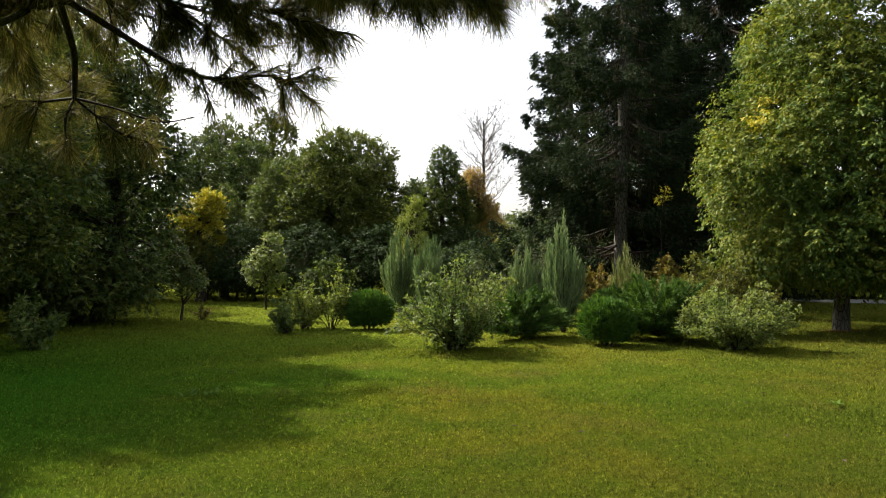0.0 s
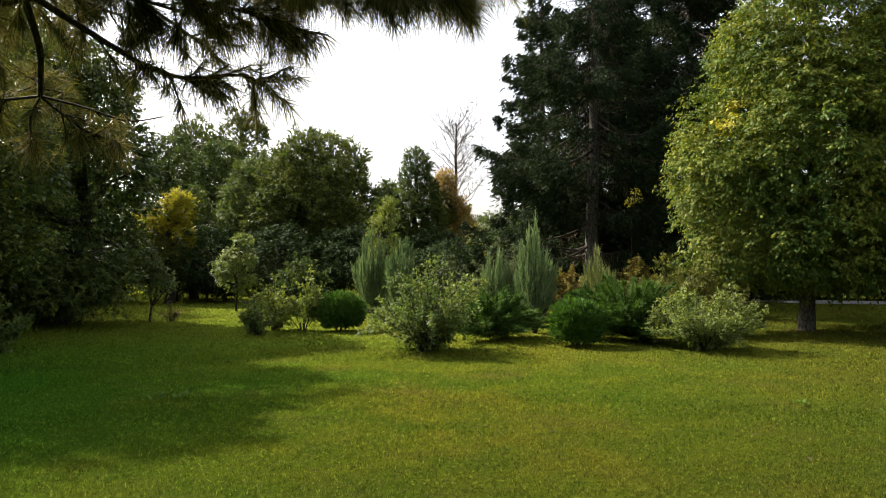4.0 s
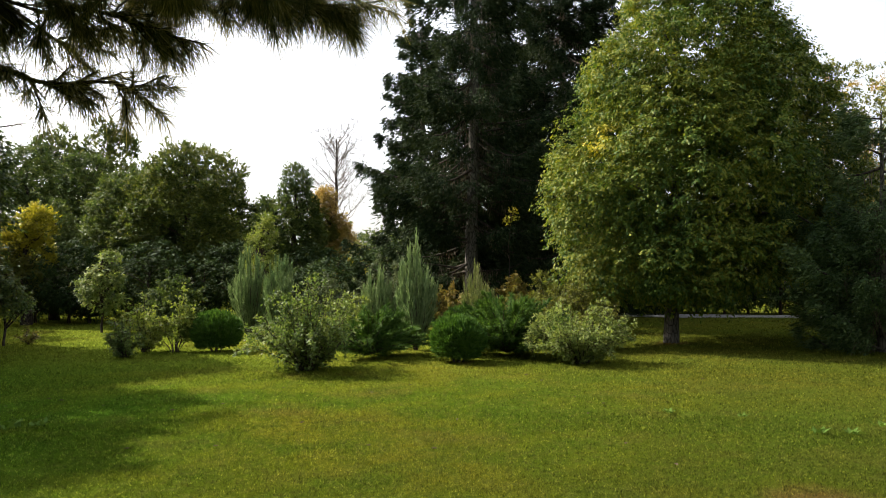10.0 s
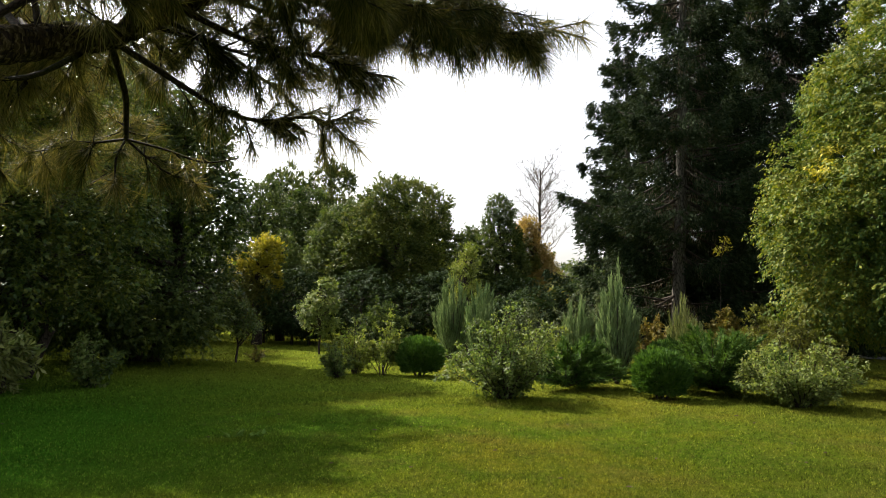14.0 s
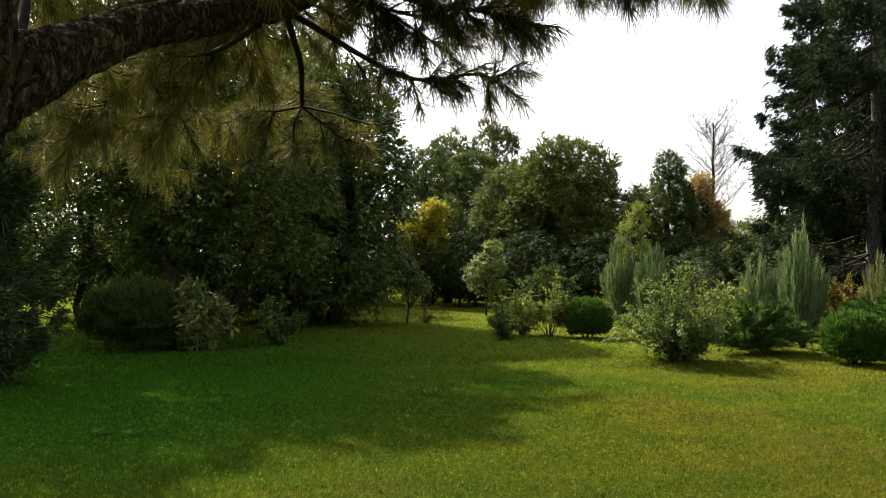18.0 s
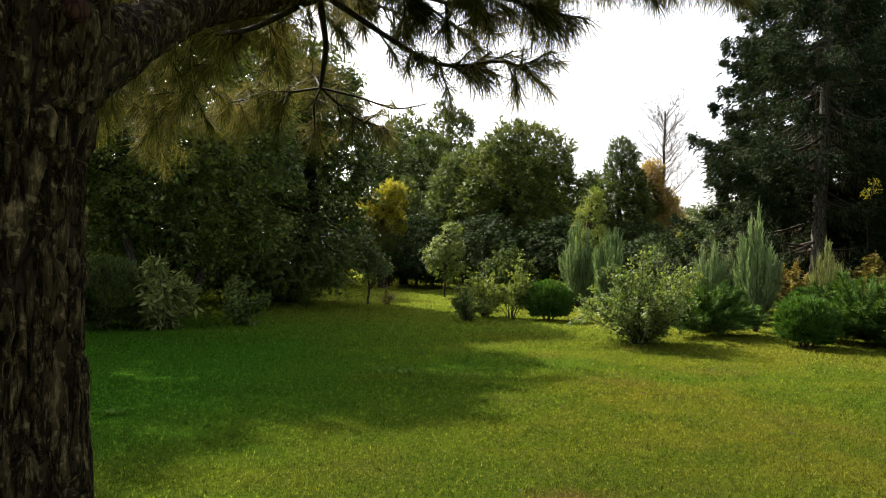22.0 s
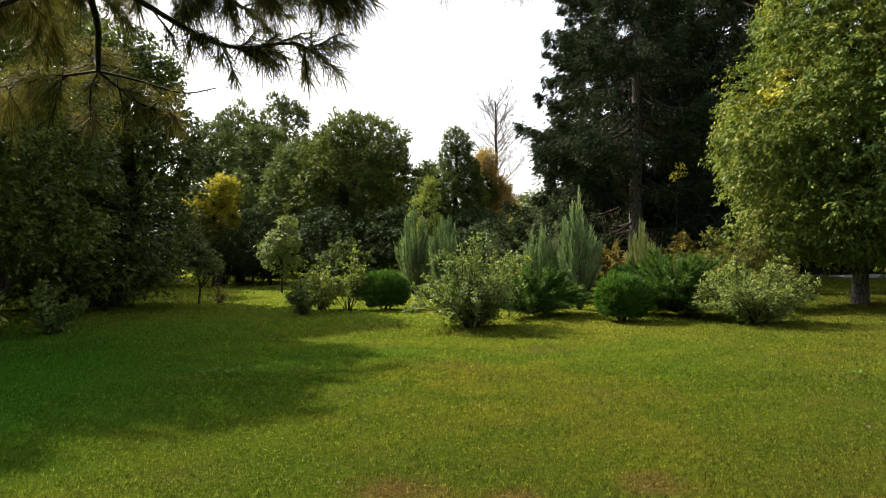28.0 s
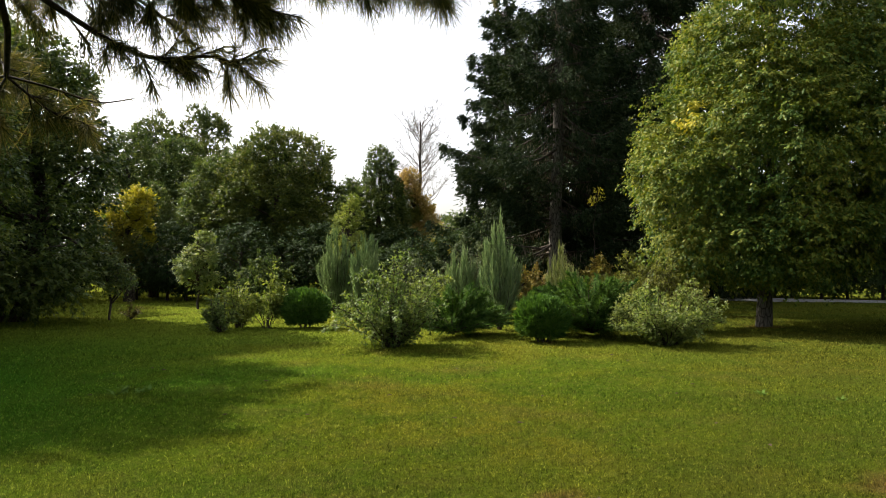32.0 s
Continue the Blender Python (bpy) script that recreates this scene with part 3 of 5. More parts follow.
def spruce(at, height, radius, label, seed, first=1.2, dens=1.0, gap=None, name="spruce_tree", trunk_r=0.2, needle=M_SPRUCE, rise=0.0, wide=0.75, fine=1.0, lean=(0, 0)):
    """A spruce: straight trunk, whorls of drooping boughs, hanging needle sprays, and dead twigs inside."""
    rng = np.random.default_rng(seed)
    tree = thing(name, at, label, "tree", "tall spruces")
    t = Tubes(10)
    line = bend(rng, (0, 0, -0.1), (lean[0] + rng.normal(0, 0.1), lean[1] + rng.normal(0, 0.1), height), 12, 0, 0.003)
    t.add(line, np.linspace(1, 0.06, 12) ** 0.8 * trunk_r * np.r_[1.3, np.ones(11)])
    part("trunk", t.mesh("trunk", M_BARK), tree)
    b, cs, ax, dead_c, dead_a = Tubes(4), [], [], [], []
    z = first
    while z < height - 0.3:
        rel = z / height
        heart = np.array([np.interp(rel, np.linspace(0, 1, 12), line[:, k]) for k in range(2)])
        reach = radius * (1 - rel) ** wide * (0.55 + 0.45 * min(1, z / (first + 1.5))) + 0.12
        count = int(rng.integers(4, 8))
        a0 = rng.uniform(0, 6.28)
        for q in range(count):
            a = a0 + q * 6.283 / count + rng.normal(0, 0.4)
            zz = z + rng.normal(0, 0.4)
            sag = rng.uniform(-0.6, 2.6)
            if gap and gap[0] < z < gap[1] and abs((a - gap[2] + 3.1416) % 6.2832 - 3.1416) < gap[3] and rng.random() < 0.95:
                continue
            L = reach * (rng.uniform(0.4, 0.95) if rng.random() < 0.82 else rng.uniform(0.95, 1.12))
            s = np.linspace(0, 1, 7)
            drop = sag * (-0.1 * L * np.sin(s * 3.1) - 0.16 * L * s**2) + 0.16 * L * s**4 + rise * L * s
            p = np.stack([heart[0] + np.cos(a) * L * s, heart[1] + np.sin(a) * L * s, zz + drop], 1)
            b.add(p, (0.015 + 0.012 * L, 0.005))
            # side branchlets, each a tuft of sprays that hangs from the bough
            tufts = max(4, int(7.5 * L / fine ** 0.5))
            u0 = rng.uniform(0.25, 1.02, tufts) ** 0.85
            side = rng.choice([-1, 1], tufts) * rng.uniform(0.05, 1, tufts) * 0.32 * L * (1.1 - u0) ** 0.7
            m = int(dens * 10.5 / fine ** 0.5) + 2
            u, sideways = np.repeat(u0, m), np.repeat(side, m) * rng.uniform(0.55, 1.08, tufts * m)
            base = np.stack([np.interp(u, s, p[:, k]) for k in range(3)], 1)
            base[:, 0] += -np.sin(a) * sideways + np.cos(a) * 0.35 * np.abs(sideways)
            base[:, 1] += np.cos(a) * sideways + np.sin(a) * 0.35 * np.abs(sideways)
            base[:, 2] -= 0.2 * np.abs(sideways) + rng.exponential(0.09 + 0.05 * max(0.0, sag), len(u)) * (1 - rise)
            base += rng.normal(0, 0.05, base.shape)
            n = len(u)
            cs.append(base)
            ax.append(np.stack([np.cos(a) * np.ones(n), np.sin(a) * np.ones(n), (rise - 0.75) * np.ones(n)], 1) + np.stack([-np.sin(a) * sideways, np.cos(a) * sideways, 0 * sideways], 1) * 1.5)
            k = int(14 * L)
            w = rng.uniform(0.08, 0.6, k)
            dead_c.append(np.stack([np.interp(w, s, p[:, q2]) for q2 in range(3)], 1))
            dead_a.append(np.tile([0, 0, -1.0], (k, 1)))
        z += rng.uniform(0.18, 0.4) * (1.0 + 0.4 * rel)
    part("branchwork", b.mesh("branchwork", M_BARK_DARK), tree, "", "stuff")
    c, a = np.concatenate(cs), np.concatenate(ax)
    axis = unit(unit(a) + rng.normal(0, 0.38, c.shape))
    v, f = blades(c, axis, turned(rng, axis), fine * rng.uniform(0.1, 0.26, len(c)), fine * rng.uniform(0.045, 0.09, len(c)), 0.15, at[1] > 20 or fine < 1)
    c2 = c + rng.normal(0, 0.07, c.shape)
    ax2 = unit(unit(a) + rng.normal(0, 0.7, c.shape))
    v2, f2 = blades(c2, ax2, turned(rng, ax2), fine * rng.uniform(0.08, 0.2, len(c)), fine * rng.uniform(0.03, 0.055, len(c)), 0.1, at[1] > 20 or fine < 1)
    part("needles", mesh_np("needles", np.concatenate([v, v2]), np.concatenate([f, f2 + len(v)]), needle), tree, "", "stuff")
    c, a = np.concatenate(dead_c), np.concatenate(dead_a)
    axis = unit(a + rng.normal(0, 0.3, a.shape))
    v, f = blades(c, axis, turned(rng, axis), rng.uniform(0.15, 0.45, len(c)), 0.018)
    part("dry_brush", mesh_np("dry_brush", v, f, M_DEAD), tree, "hanging dry grey-brown twiglets", "stuff")
    return tree


def column_juniper(at, height, radius, label, seed, spires=20, foot=0.2, leaf=M_JUNIPER):
    """An upright juniper: a sheaf of spires that rise from one foot, each a plume of fine strands with a ragged tip."""
    rng = np.random.default_rng(seed)
    bush = thing("column_juniper", at, label, "shrub", "upright junipers")
    cs, ax = [], []
    for k in range(spires):
        a, q = rng.uniform(0, 6.283), math.sqrt((k + 0.3) / spires)
        h = height * (0.97 - 0.5 * q**0.85) * rng.uniform(0.76, 1.06)
        s = np.linspace(0, 1, 8)
        r = radius * q * np.interp(s, [0, 0.12, 0.35, 0.6, 0.8, 1], [foot * 0.3, foot + 0.06, 0.52, 0.8, 0.97, 1.08])
        p = np.stack([math.cos(a) * r, math.sin(a) * r, h * s], 1)
        p[1:] += np.cumsum(rng.normal(0, 0.012, (7, 3)), 0) * (1, 1, 0)
        t = Tubes(5)
        t.add(p, (0.018, 0.004))
        part("stem", t.mesh("stem", M_TWIG), bush)
        d = unit(np.gradient(p, axis=0))
        for m in range(44):
            u0 = rng.uniform(0.08, 1.0)
            st = np.array([np.interp(u0, s, p[:, z]) for z in range(3)])
            dv = unit(np.array([np.interp(u0, s, d[:, z]) for z in range(3)]) + rng.normal(0, 0.2 - 0.15 * u0, 3) * (1, 1, 0.3))
            ln = rng.uniform(0.2, 0.5) * (1.15 - 0.55 * u0) * min(1.0, height / 2)
            n = 9
            w = np.linspace(0, 1, n)[:, None]
            cs.append(st + dv * ln * w + np.array([0, 0, 0.05]) * w**2)
            ax.append(np.tile(dv, (n, 1)))
    c, a = np.concatenate(cs), np.concatenate(ax)
    axis = unit(a + rng.normal(0, 0.16, c.shape))
    v, f = blades(c, axis, turned(rng, axis), rng.uniform(0.08, 0.19, len(c)), rng.uniform(0.009, 0.016, len(c)), 0.1, at[1] > 17)
    part("foliage", mesh_np("foliage", v, f, leaf), bush, "", "stuff")
    return bush


def ball_shrub(at, rx, h, label, seed, leaf=M_THUJA, count=15000):
    """A clipped globe of upright, flat sprays over a solid dark core, added to block light."""
    rng = np.random.default_rng(seed)
    bush = thing("globe_thuja", at, label, "shrub", "globe thujas")
    bm = bmesh.new()
    bmesh.ops.create_icosphere(bm, subdivisions=3, radius=1)
    for v in bm.verts:
        v.co *= 0.8 + 0.12 * noise.noise(v.co * 3 + Vector((seed, 0, 0)))
        v.co = Vector((v.co.x * rx, v.co.y * rx, max(0.03, h * 0.5 + v.co.z * h * 0.5)))
    me = bpy.data.meshes.new("core")
    bm.to_mesh(me)
    bm.free()
    me.materials.append(M_BARK_DARK)
    part("core", me, bush, "solid dark core added to block light")
    t = Tubes(6)
    for k in range(4):
        t.add(bend(rng, (math.cos(k * 1.6) * 0.06, math.sin(k * 1.6) * 0.06, -0.05), (math.cos(k * 1.6) * 0.2, math.sin(k * 1.6) * 0.2, h * 0.3), 4), (0.025, 0.015))
    part("stemwork", t.mesh("stemwork", M_BARK), bush, "", "stuff")
    d = unit(rng.normal(size=(count, 3)))
    d = d[d[:, 2] > -0.85]
    rough = np.array([1 + (0.16 if rx < 0.8 else 0.3) * noise.noise(Vector(q) * 3.2 + Vector((seed * 3.1, 0, 0))) for q in d]) + rng.normal(0, 0.025, len(d))
    c = np.stack([d[:, 0] * rx, d[:, 1] * rx, h * 0.5 + d[:, 2] * h * 0.48], 1)
    c = (c - (0, 0, h * 0.5)) * (rough * rng.uniform(0.78, 0.98, len(d)))[:, None] + (0, 0, h * 0.5)
    axis = unit(d * 0.8 + np.array([0, 0, 0.75]) + rng.normal(0, 0.32, d.shape))
    v, f = blades(c, axis, turned(rng, axis), rng.uniform(0.05, 0.11, len(d)), rng.uniform(0.018, 0.035, len(d)), 0.15)
    part("sprays", mesh_np("sprays", v, f, leaf), bush, "", "stuff")
    return bush


def spreading_juniper(at, reach, height, label, seed, leaf=M_SAVIN, plumes=90, aim=None):
    """A low juniper: arching plumes that shoot up and out from the foot."""
    rng = np.random.default_rng(seed)
    bush = thing("spreading_juniper", at, label, "shrub", "spreading junipers")
    t, cs, ax = Tubes(4), [], []
    for k in range(plumes):
        a = rng.uniform(0, 6.283) if aim is None or rng.random() < 0.45 else rng.normal(aim, 0.6)
        e = rng.uniform(0.18, 1.2)
        L = reach * rng.uniform(0.55, 1.1) * (0.75 + 0.25 * math.cos(e))
        n = 9
        s = np.linspace(0, 1, n)
        up = np.minimum(L * math.sin(e), height * rng.uniform(0.85, 1.1))
        p = np.stack([math.cos(a) * L * math.cos(e) * s, math.sin(a) * L * math.cos(e) * s, 0.06 + up * s ** 0.8 - 0.1 * L * np.maximum(s - 0.75, 0)], 1)
        t.add(p, (0.016, 0.004))
        m = int(210 * L)
        u = rng.uniform(0.18, 1.0, m) ** 0.8
        base = np.stack([np.interp(u, s, p[:, q]) for q in range(3)], 1)
        dirn = unit(np.gradient(p, axis=0))
        dr = np.stack([np.interp(u, s, dirn[:, q]) for q in range(3)], 1)
        tilt = rng.normal(0, 0.45, (m, 3)) + rng.choice([-1, 1], (m, 1)) * np.array([-math.sin(a), math.cos(a), 0.0]) * 0.4
        cs.append(base + tilt * 0.1 * (1.1 - u)[:, None])
        ax.append(dr + tilt)
    part("stemwork", t.mesh("stemwork", M_TWIG), bush, "", "stuff")
    c, axis = np.concatenate(cs), unit(np.concatenate(ax))
    c[:, 2] = np.maximum(c[:, 2], 0.02)
    v, f = blades(c, axis, turned(rng, axis), rng.uniform(0.06, 0.13, len(c)), rng.uniform(0.014, 0.024, len(c)), 0.1, True)
    part("foliage", mesh_np("foliage", v, f, leaf), bush, "", "stuff")
    return bush


def loose_shrub(at, radius, height, label, seed, leaf=M_SHRUB, stems=34, per=150, leaf_len=0.05, name="loose_shrub", arch=0.35, spread=0.9, low=0.08, width=0.6):
    """An unclipped shrub: thin arching stems from one foot, with side twigs and small leaves."""
    rng = np.random.default_rng(seed)
    bush = thing(name, at, label, "shrub", "loose shrubs")
    t, cs, ax = Tubes(4), [], []
    for k in range(stems):
        a, q = rng.uniform(0, 6.283), rng.uniform(0.05, 1) ** 0.6 * spread
        L = height * (rng.uniform(0.65, 1.05) if rng.random() < 0.85 else rng.uniform(1.05, 1.28))
        s = np.linspace(0, 1, 9)
        z = L * (s - min(0.85, arch * 2.0 * q * q) * s**1.8)
        r = radius * q * s**0.68
        p = np.stack([np.cos(a) * r, np.sin(a) * r, z], 1)
        p[1:] += np.cumsum(rng.normal(0, 0.014, (8, 3)), 0)
        p[0] = (math.cos(a) * 0.06, math.sin(a) * 0.06, -0.04)
        st_t = Tubes(5)
        st_t.add(p, (0.006 + 0.004 * height, 0.0025))
        part("stem", st_t.mesh("stem", M_TWIG), bush)
        for j in range(10):
            u0 = rng.uniform(low, 0.95)
            st = np.array([np.interp(u0, s, p[:, q2]) for q2 in range(3)])
            dv = unit(np.array([math.cos(a), math.sin(a), 0.5]) * 0.5 + rng.normal(0, 0.7, 3))
            l2 = rng.uniform(0.12, 0.38) * height * 0.6
            en = st + dv * l2
            tw = bend(rng, st, en, 5, 0.04, 0.05)
            t.add(tw, (0.005, 0.002))
            m = max(4, int(per * l2 / 1.2))
            u = rng.uniform(0.1, 1.02, m)
            cs.append(np.stack([np.interp(u, np.linspace(0, 1, 5), tw[:, q2]) for q2 in range(3)], 1) + rng.normal(0, 0.022, (m, 3)))
            ax.append(np.tile(dv, (m, 1)) + rng.normal(0, 0.8, (m, 3)))
        m = int(per * 0.3)
        u = rng.uniform(low + 0.15, 1.0, m)
        cs.append(np.stack([np.interp(u, s, p[:, q2]) for q2 in range(3)], 1) + rng.normal(0, 0.02, (m, 3)))
        ax.append(rng.normal(0, 1, (m, 3)) + np.array([0, 0, 0.3]))
    part("twigwork", t.mesh("twigwork", M_TWIG), bush, "", "stuff")
    c, axis = np.concatenate(cs), unit(np.concatenate(ax) - np.array([0, 0, 0.25]))
    face = unit(rng.normal(0, 0.5, c.shape) + np.array([0, 0, 1.0]))
    keep = c[:, 2] > 0.05
    c, axis, face = c[keep], axis[keep], face[keep]
    sc = rng.uniform(0.7, 1.3, len(c))
    v, f = blades(c, axis, unit(np.cross(axis, face)), leaf_len * sc, leaf_len * width * sc, 0.12, at[1] > 17)
    part("leaves", mesh_np("leaves", v, f, leaf), bush, "", "stuff")
    return bush


# ---- ground ----
def rise_of(x, y):
    """The lawn's gentle unevenness."""
    return 0.011 * np.sin(x * 1.3 + 0.4 * y) + 0.011 * np.sin(y * 0.9 - 0.5 * x)


def ground():
    xs = np.concatenate([np.linspace(-600, -40, 15), np.linspace(-36, 36, 181), np.linspace(40, 600, 15)])
    ys = np.concatenate([np.linspace(-300, -14, 10), np.linspace(-10, 50, 151), np.linspace(56, 900, 16)])
    X, Y = np.meshgrid(xs, ys)
    Z = rise_of(X, Y)
    nx, ny = len(xs), len(ys)
    i = (np.arange(ny - 1)[:, None] * nx + np.arange(nx - 1)[None]).ravel()
    f = np.stack([i, i + 1, i + nx + 1, i + nx], 1)
    ob = new("ground", mesh_np("ground", np.stack([X, Y, Z], -1), f, M_GROUND, True))
    return tagged(ob, "mown lawn with green, olive and straw patches", "lawn", kind="structure")


ground()


def grass():
    rng = np.random.default_rng(11)

    def field(n, r0, r1, power, h, w, each=5, loose=0.018):
        """Blades in small tufts of uneven height."""
        k = n // each
        a = rng.uniform(radians(-52), radians(43), k)
        r = (r0**power + (r1**power - r0**power) * rng.uniform(0, 1, k)) ** (1 / power)
        own = np.repeat(np.arange(k), each)
        x, y = (np.sin(a) * r)[own] + rng.normal(0, loose, k * each), (np.cos(a) * r)[own] + rng.normal(0, loose, k * each)
        drift = 0.5 + 0.5 * np.sin(x * 3.1 + 2 * np.sin(y * 2.3)) * np.sin(y * 2.7 + 1.7 * np.sin(x * 1.9))
        lean = rng.normal(0, 0.35, (k, 2))[own] + rng.normal(0, 0.5, (k * each, 2))
        axis = unit(np.concatenate([lean, np.ones((k * each, 1))], 1))
        tall = h * rng.uniform(0.55, 1.4, k)[own] * rng.uniform(0.7, 1.2, k * each) * (0.9 + 0.2 * drift)
        return blades(np.stack([x, y, rise_of(x, y) - 0.003], 1), axis, turned(rng, axis * np.array([1, 1, 0.2])), tall, w * rng.uniform(0.7, 1.3, k * each), tri=True)

    def ring(n):
        """Grass behind and beside the way as well."""
        a, r = rng.uniform(radians(43), radians(308), n), rng.uniform(0.4, 12, n) ** 1.0
        c = np.stack([np.sin(a) * r, np.cos(a) * r, rise_of(np.sin(a) * r, np.cos(a) * r) - 0.003], 1)
        axis = unit(np.stack([rng.normal(0, 0.8, n), rng.normal(0, 0.8, n), np.ones(n)], 1))
        return blades(c, axis, turned(rng, axis * np.array([1, 1, 0.2])), 0.05 * rng.uniform(0.6, 1.2, n), 0.014, tri=True)

    sets = [field(270000, 3.4, 9.0, 1.3, 0.032, 0.0068), field(150000, 8.0, 13.5, 1.4, 0.036, 0.01, 5, 0.025), field(110000, 12.0, 20.0, 1.4, 0.042, 0.016, 5, 0.035), field(60000, 18.0, 34.0, 1.4, 0.055, 0.026, 4, 0.06), ring(24000)]
    v = np.concatenate([s[0] for s in sets])
    f = np.arange(len(v)).reshape(-1, 3)
    ob = new("grass", mesh_np("grass", v, f, M_GRASS))
    tagged(ob, "short mown grass blades covering the lawn", "grass", kind="stuff")


grass()


def road():
    """A pale path that runs across behind the big tree, with a kerb on each side."""
    rng = np.random.default_rng(5)
    line = smooth_line([(2, 30.5, 0), (9.5, 26.6, 0), (12, 25.3, 0), (16, 23.4, 0), (30, 17.5, 0), (60, 6, 0)], 40)
    d = unit(np.gradient(line, axis=0))
    nrm = np.stack([-d[:, 1], d[:, 0], 0 * d[:, 0]], 1)

    def strip(name, lo, hi, z, m, label, cat):
        a, b = line + nrm * lo, line + nrm * hi
        up, dn = np.array([0, 0, z]), np.array([0, 0, -0.05])
        v = np.stack([a + dn, a + up, b + up, b + dn], 1).reshape(-1, 3)
        i = np.arange(len(line) - 1)[:, None] * 4
        f = np.concatenate([np.concatenate([i + k, i + k + 1, i + k + 5, i + k + 4], 1) for k in range(3)])
        return tagged(new(name, mesh_np(name, v, f, m)), label, cat, kind="structure")

    strip("road", -0.36, 0.36, 0.02, M_ROAD, "pale grey asphalt path in sun and shade", "path")
    strip("kerb", -0.45, -0.364, 0.05, M_KERB, "low pale concrete kerb", "kerb")
    strip("kerb", 0.364, 0.45, 0.05, M_KERB, "low pale concrete kerb", "kerb")


road()

# ---- big tree on the sunny side ----
leafy_tree("ash_tree", (7.0, 16.6), "broad dense green tree with a yellowing sunny side", [
    (0.3, 0, 3.7, 2.9, 3.0, 2.0), (0.3, 0, 2.2, 2.4, 2.6, 1.25), (0.5, 0, 5.6, 2.3, 2.4, 2.0), (-1.35, -0.4, 3.2, 1.45, 1.5, 1.2), (1.9, -0.2, 3.2, 2.1, 2.1, 1.8), (3.2, 0.4, 3.2, 1.7, 1.8, 1.8),
    (0.1, -1.2, 4.5, 1.8, 1.6, 1.5), (0.7, 0, 7.5, 1.6, 1.6, 1.3), (-0.85, -0.8, 5.7, 1.1, 1.1, 1.1), (1.4, -1.0, 5.6, 1.4, 1.3, 1.3), (2.0, 0.2, 6.3, 1.2, 1.3, 1.3), (2.6, 0, 4.8, 1.5, 1.4, 1.4), (-1.45, -0.4, 2.0, 1.2, 1.3, 1.0), (0.0, -1.5, 1.95, 1.6, 1.2, 0.95), (-0.8, 0.2, 4.0, 1.3, 1.2, 1.1)],
    0.14, 7.4, M_ASH, M_BARK, 3050, 117, 0.36, 0.084, 0.043, 30, seed=21,
    second=(M_GOLD, 0.01, "small patch of golden leaves", (-2.0, -1.4, 4.2, 0.36)), droop=0.75, inner=0.3, lean=(0.35, 0), lumps=9, space=0.7, shoots=9, bulge=0.28, core=0.5)

# ---- tall spruces ----
spruce((3.5, 24.0), 16.5, 4.1, "tall dark spruce with part of its trunk bare", 31, 1.3, gap=(1.0, 5.8, -1.62, 0.4), fine=0.75, dens=1.9, trunk_r=0.22, lean=(0.45, 0))
spruce((7.2, 26.5), 17.5, 4.4, "tall dark spruce in deep shade", 32, 0.8, fine=0.8, dens=2.4)
spruce((2.4, 28.5), 11.0, 3.2, "dark spruce behind a taller one", 33, 0.6, dens=1.5)
spruce((5.6, 31.0), 15.0, 3.6, "tall dark spruce at the back", 35, 0.8, dens=1.9)
spruce((10.1, 13.9), 4.6, 2.8, "dark feathery conifer with rising boughs", 34, 0.05, dens=3.4, fine=0.5, trunk_r=0.1, rise=0.42, wide=0.6, needle=M_PLUME)
spruce((12.9, 15.6), 3.8, 2.6, "dark conifer at the lawn's edge", 37, 0.2, dens=2.2, fine=0.5, trunk_r=0.12, rise=0.4, wide=0.6, needle=M_CONIFER)

# ---- the shrub bed ----
column_juniper((1.27, 15.75), 2.5, 0.37, "tall blue-green upright juniper with ragged tips", 41, 34, 0.12)
column_juniper((-2.68, 20.3), 2.55, 0.5, "broad blue-green upright juniper", 42, 46, 0.3)
column_juniper((-1.82, 19.2), 2.45, 0.38, "blue-green upright juniper beside a broader one", 43, 38, 0.25)
column_juniper((0.55, 19.8), 1.95, 0.36, "smaller upright juniper among shrubs", 44, 24, 0.3)
column_juniper((2.79, 17.4), 1.9, 0.36, "wheat-green upright juniper behind low ones", 45, 26, 0.4, leaf=M_WHEAT)
ball_shrub((-2.84, 16.5), 0.5, 0.82, "clipped dark green globe thuja", 51)
ball_shrub((1.89, 13.7), 0.47, 0.8, "clipped green globe thuja", 52)
ball_shrub((2.3, 16.3), 0.45, 0.85, "light green rounded thuja behind a globe", 53, M_SAVIN)
spreading_juniper((0.3, 14.7), 1.1, 1.25, "dark green spreading juniper", 61, plumes=110, aim=0.2)
spreading_juniper((2.95, 14.7), 1.45, 1.1, "dark green spreading juniper with feathery tips", 62, plumes=150)
loose_shrub((-0.72, 13.1), 1.25, 1.4, "loose grey-green shrub with thin arching twigs", 71, stems=60, per=118, leaf_len=0.056)
loose_shrub((-0.1, 16.6), 0.6, 1.15, "light green shrub behind a juniper", 76, stems=30, per=200, leaf=M_LIME)
loose_shrub((4.0, 13.25), 1.1, 1.25, "loose light green shrub with arching twigs", 72, stems=54, per=150, leaf=M_PALE, leaf_len=0.05, arch=0.45)
loose_shrub((4.3, 15.6), 1.3, 1.5, "broad light green shrub before the spruces", 77, stems=60, per=240, leaf=M_OLIVE)
loose_shrub((-4.4, 15.6), 0.42, 0.75, "small loose green shrub", 73, stems=22, per=120)
loose_shrub((-4.3, 16.6), 0.5, 1.35, "slim green young shrub", 78, stems=12, per=105, leaf=M_LIME, leaf_len=0.065)
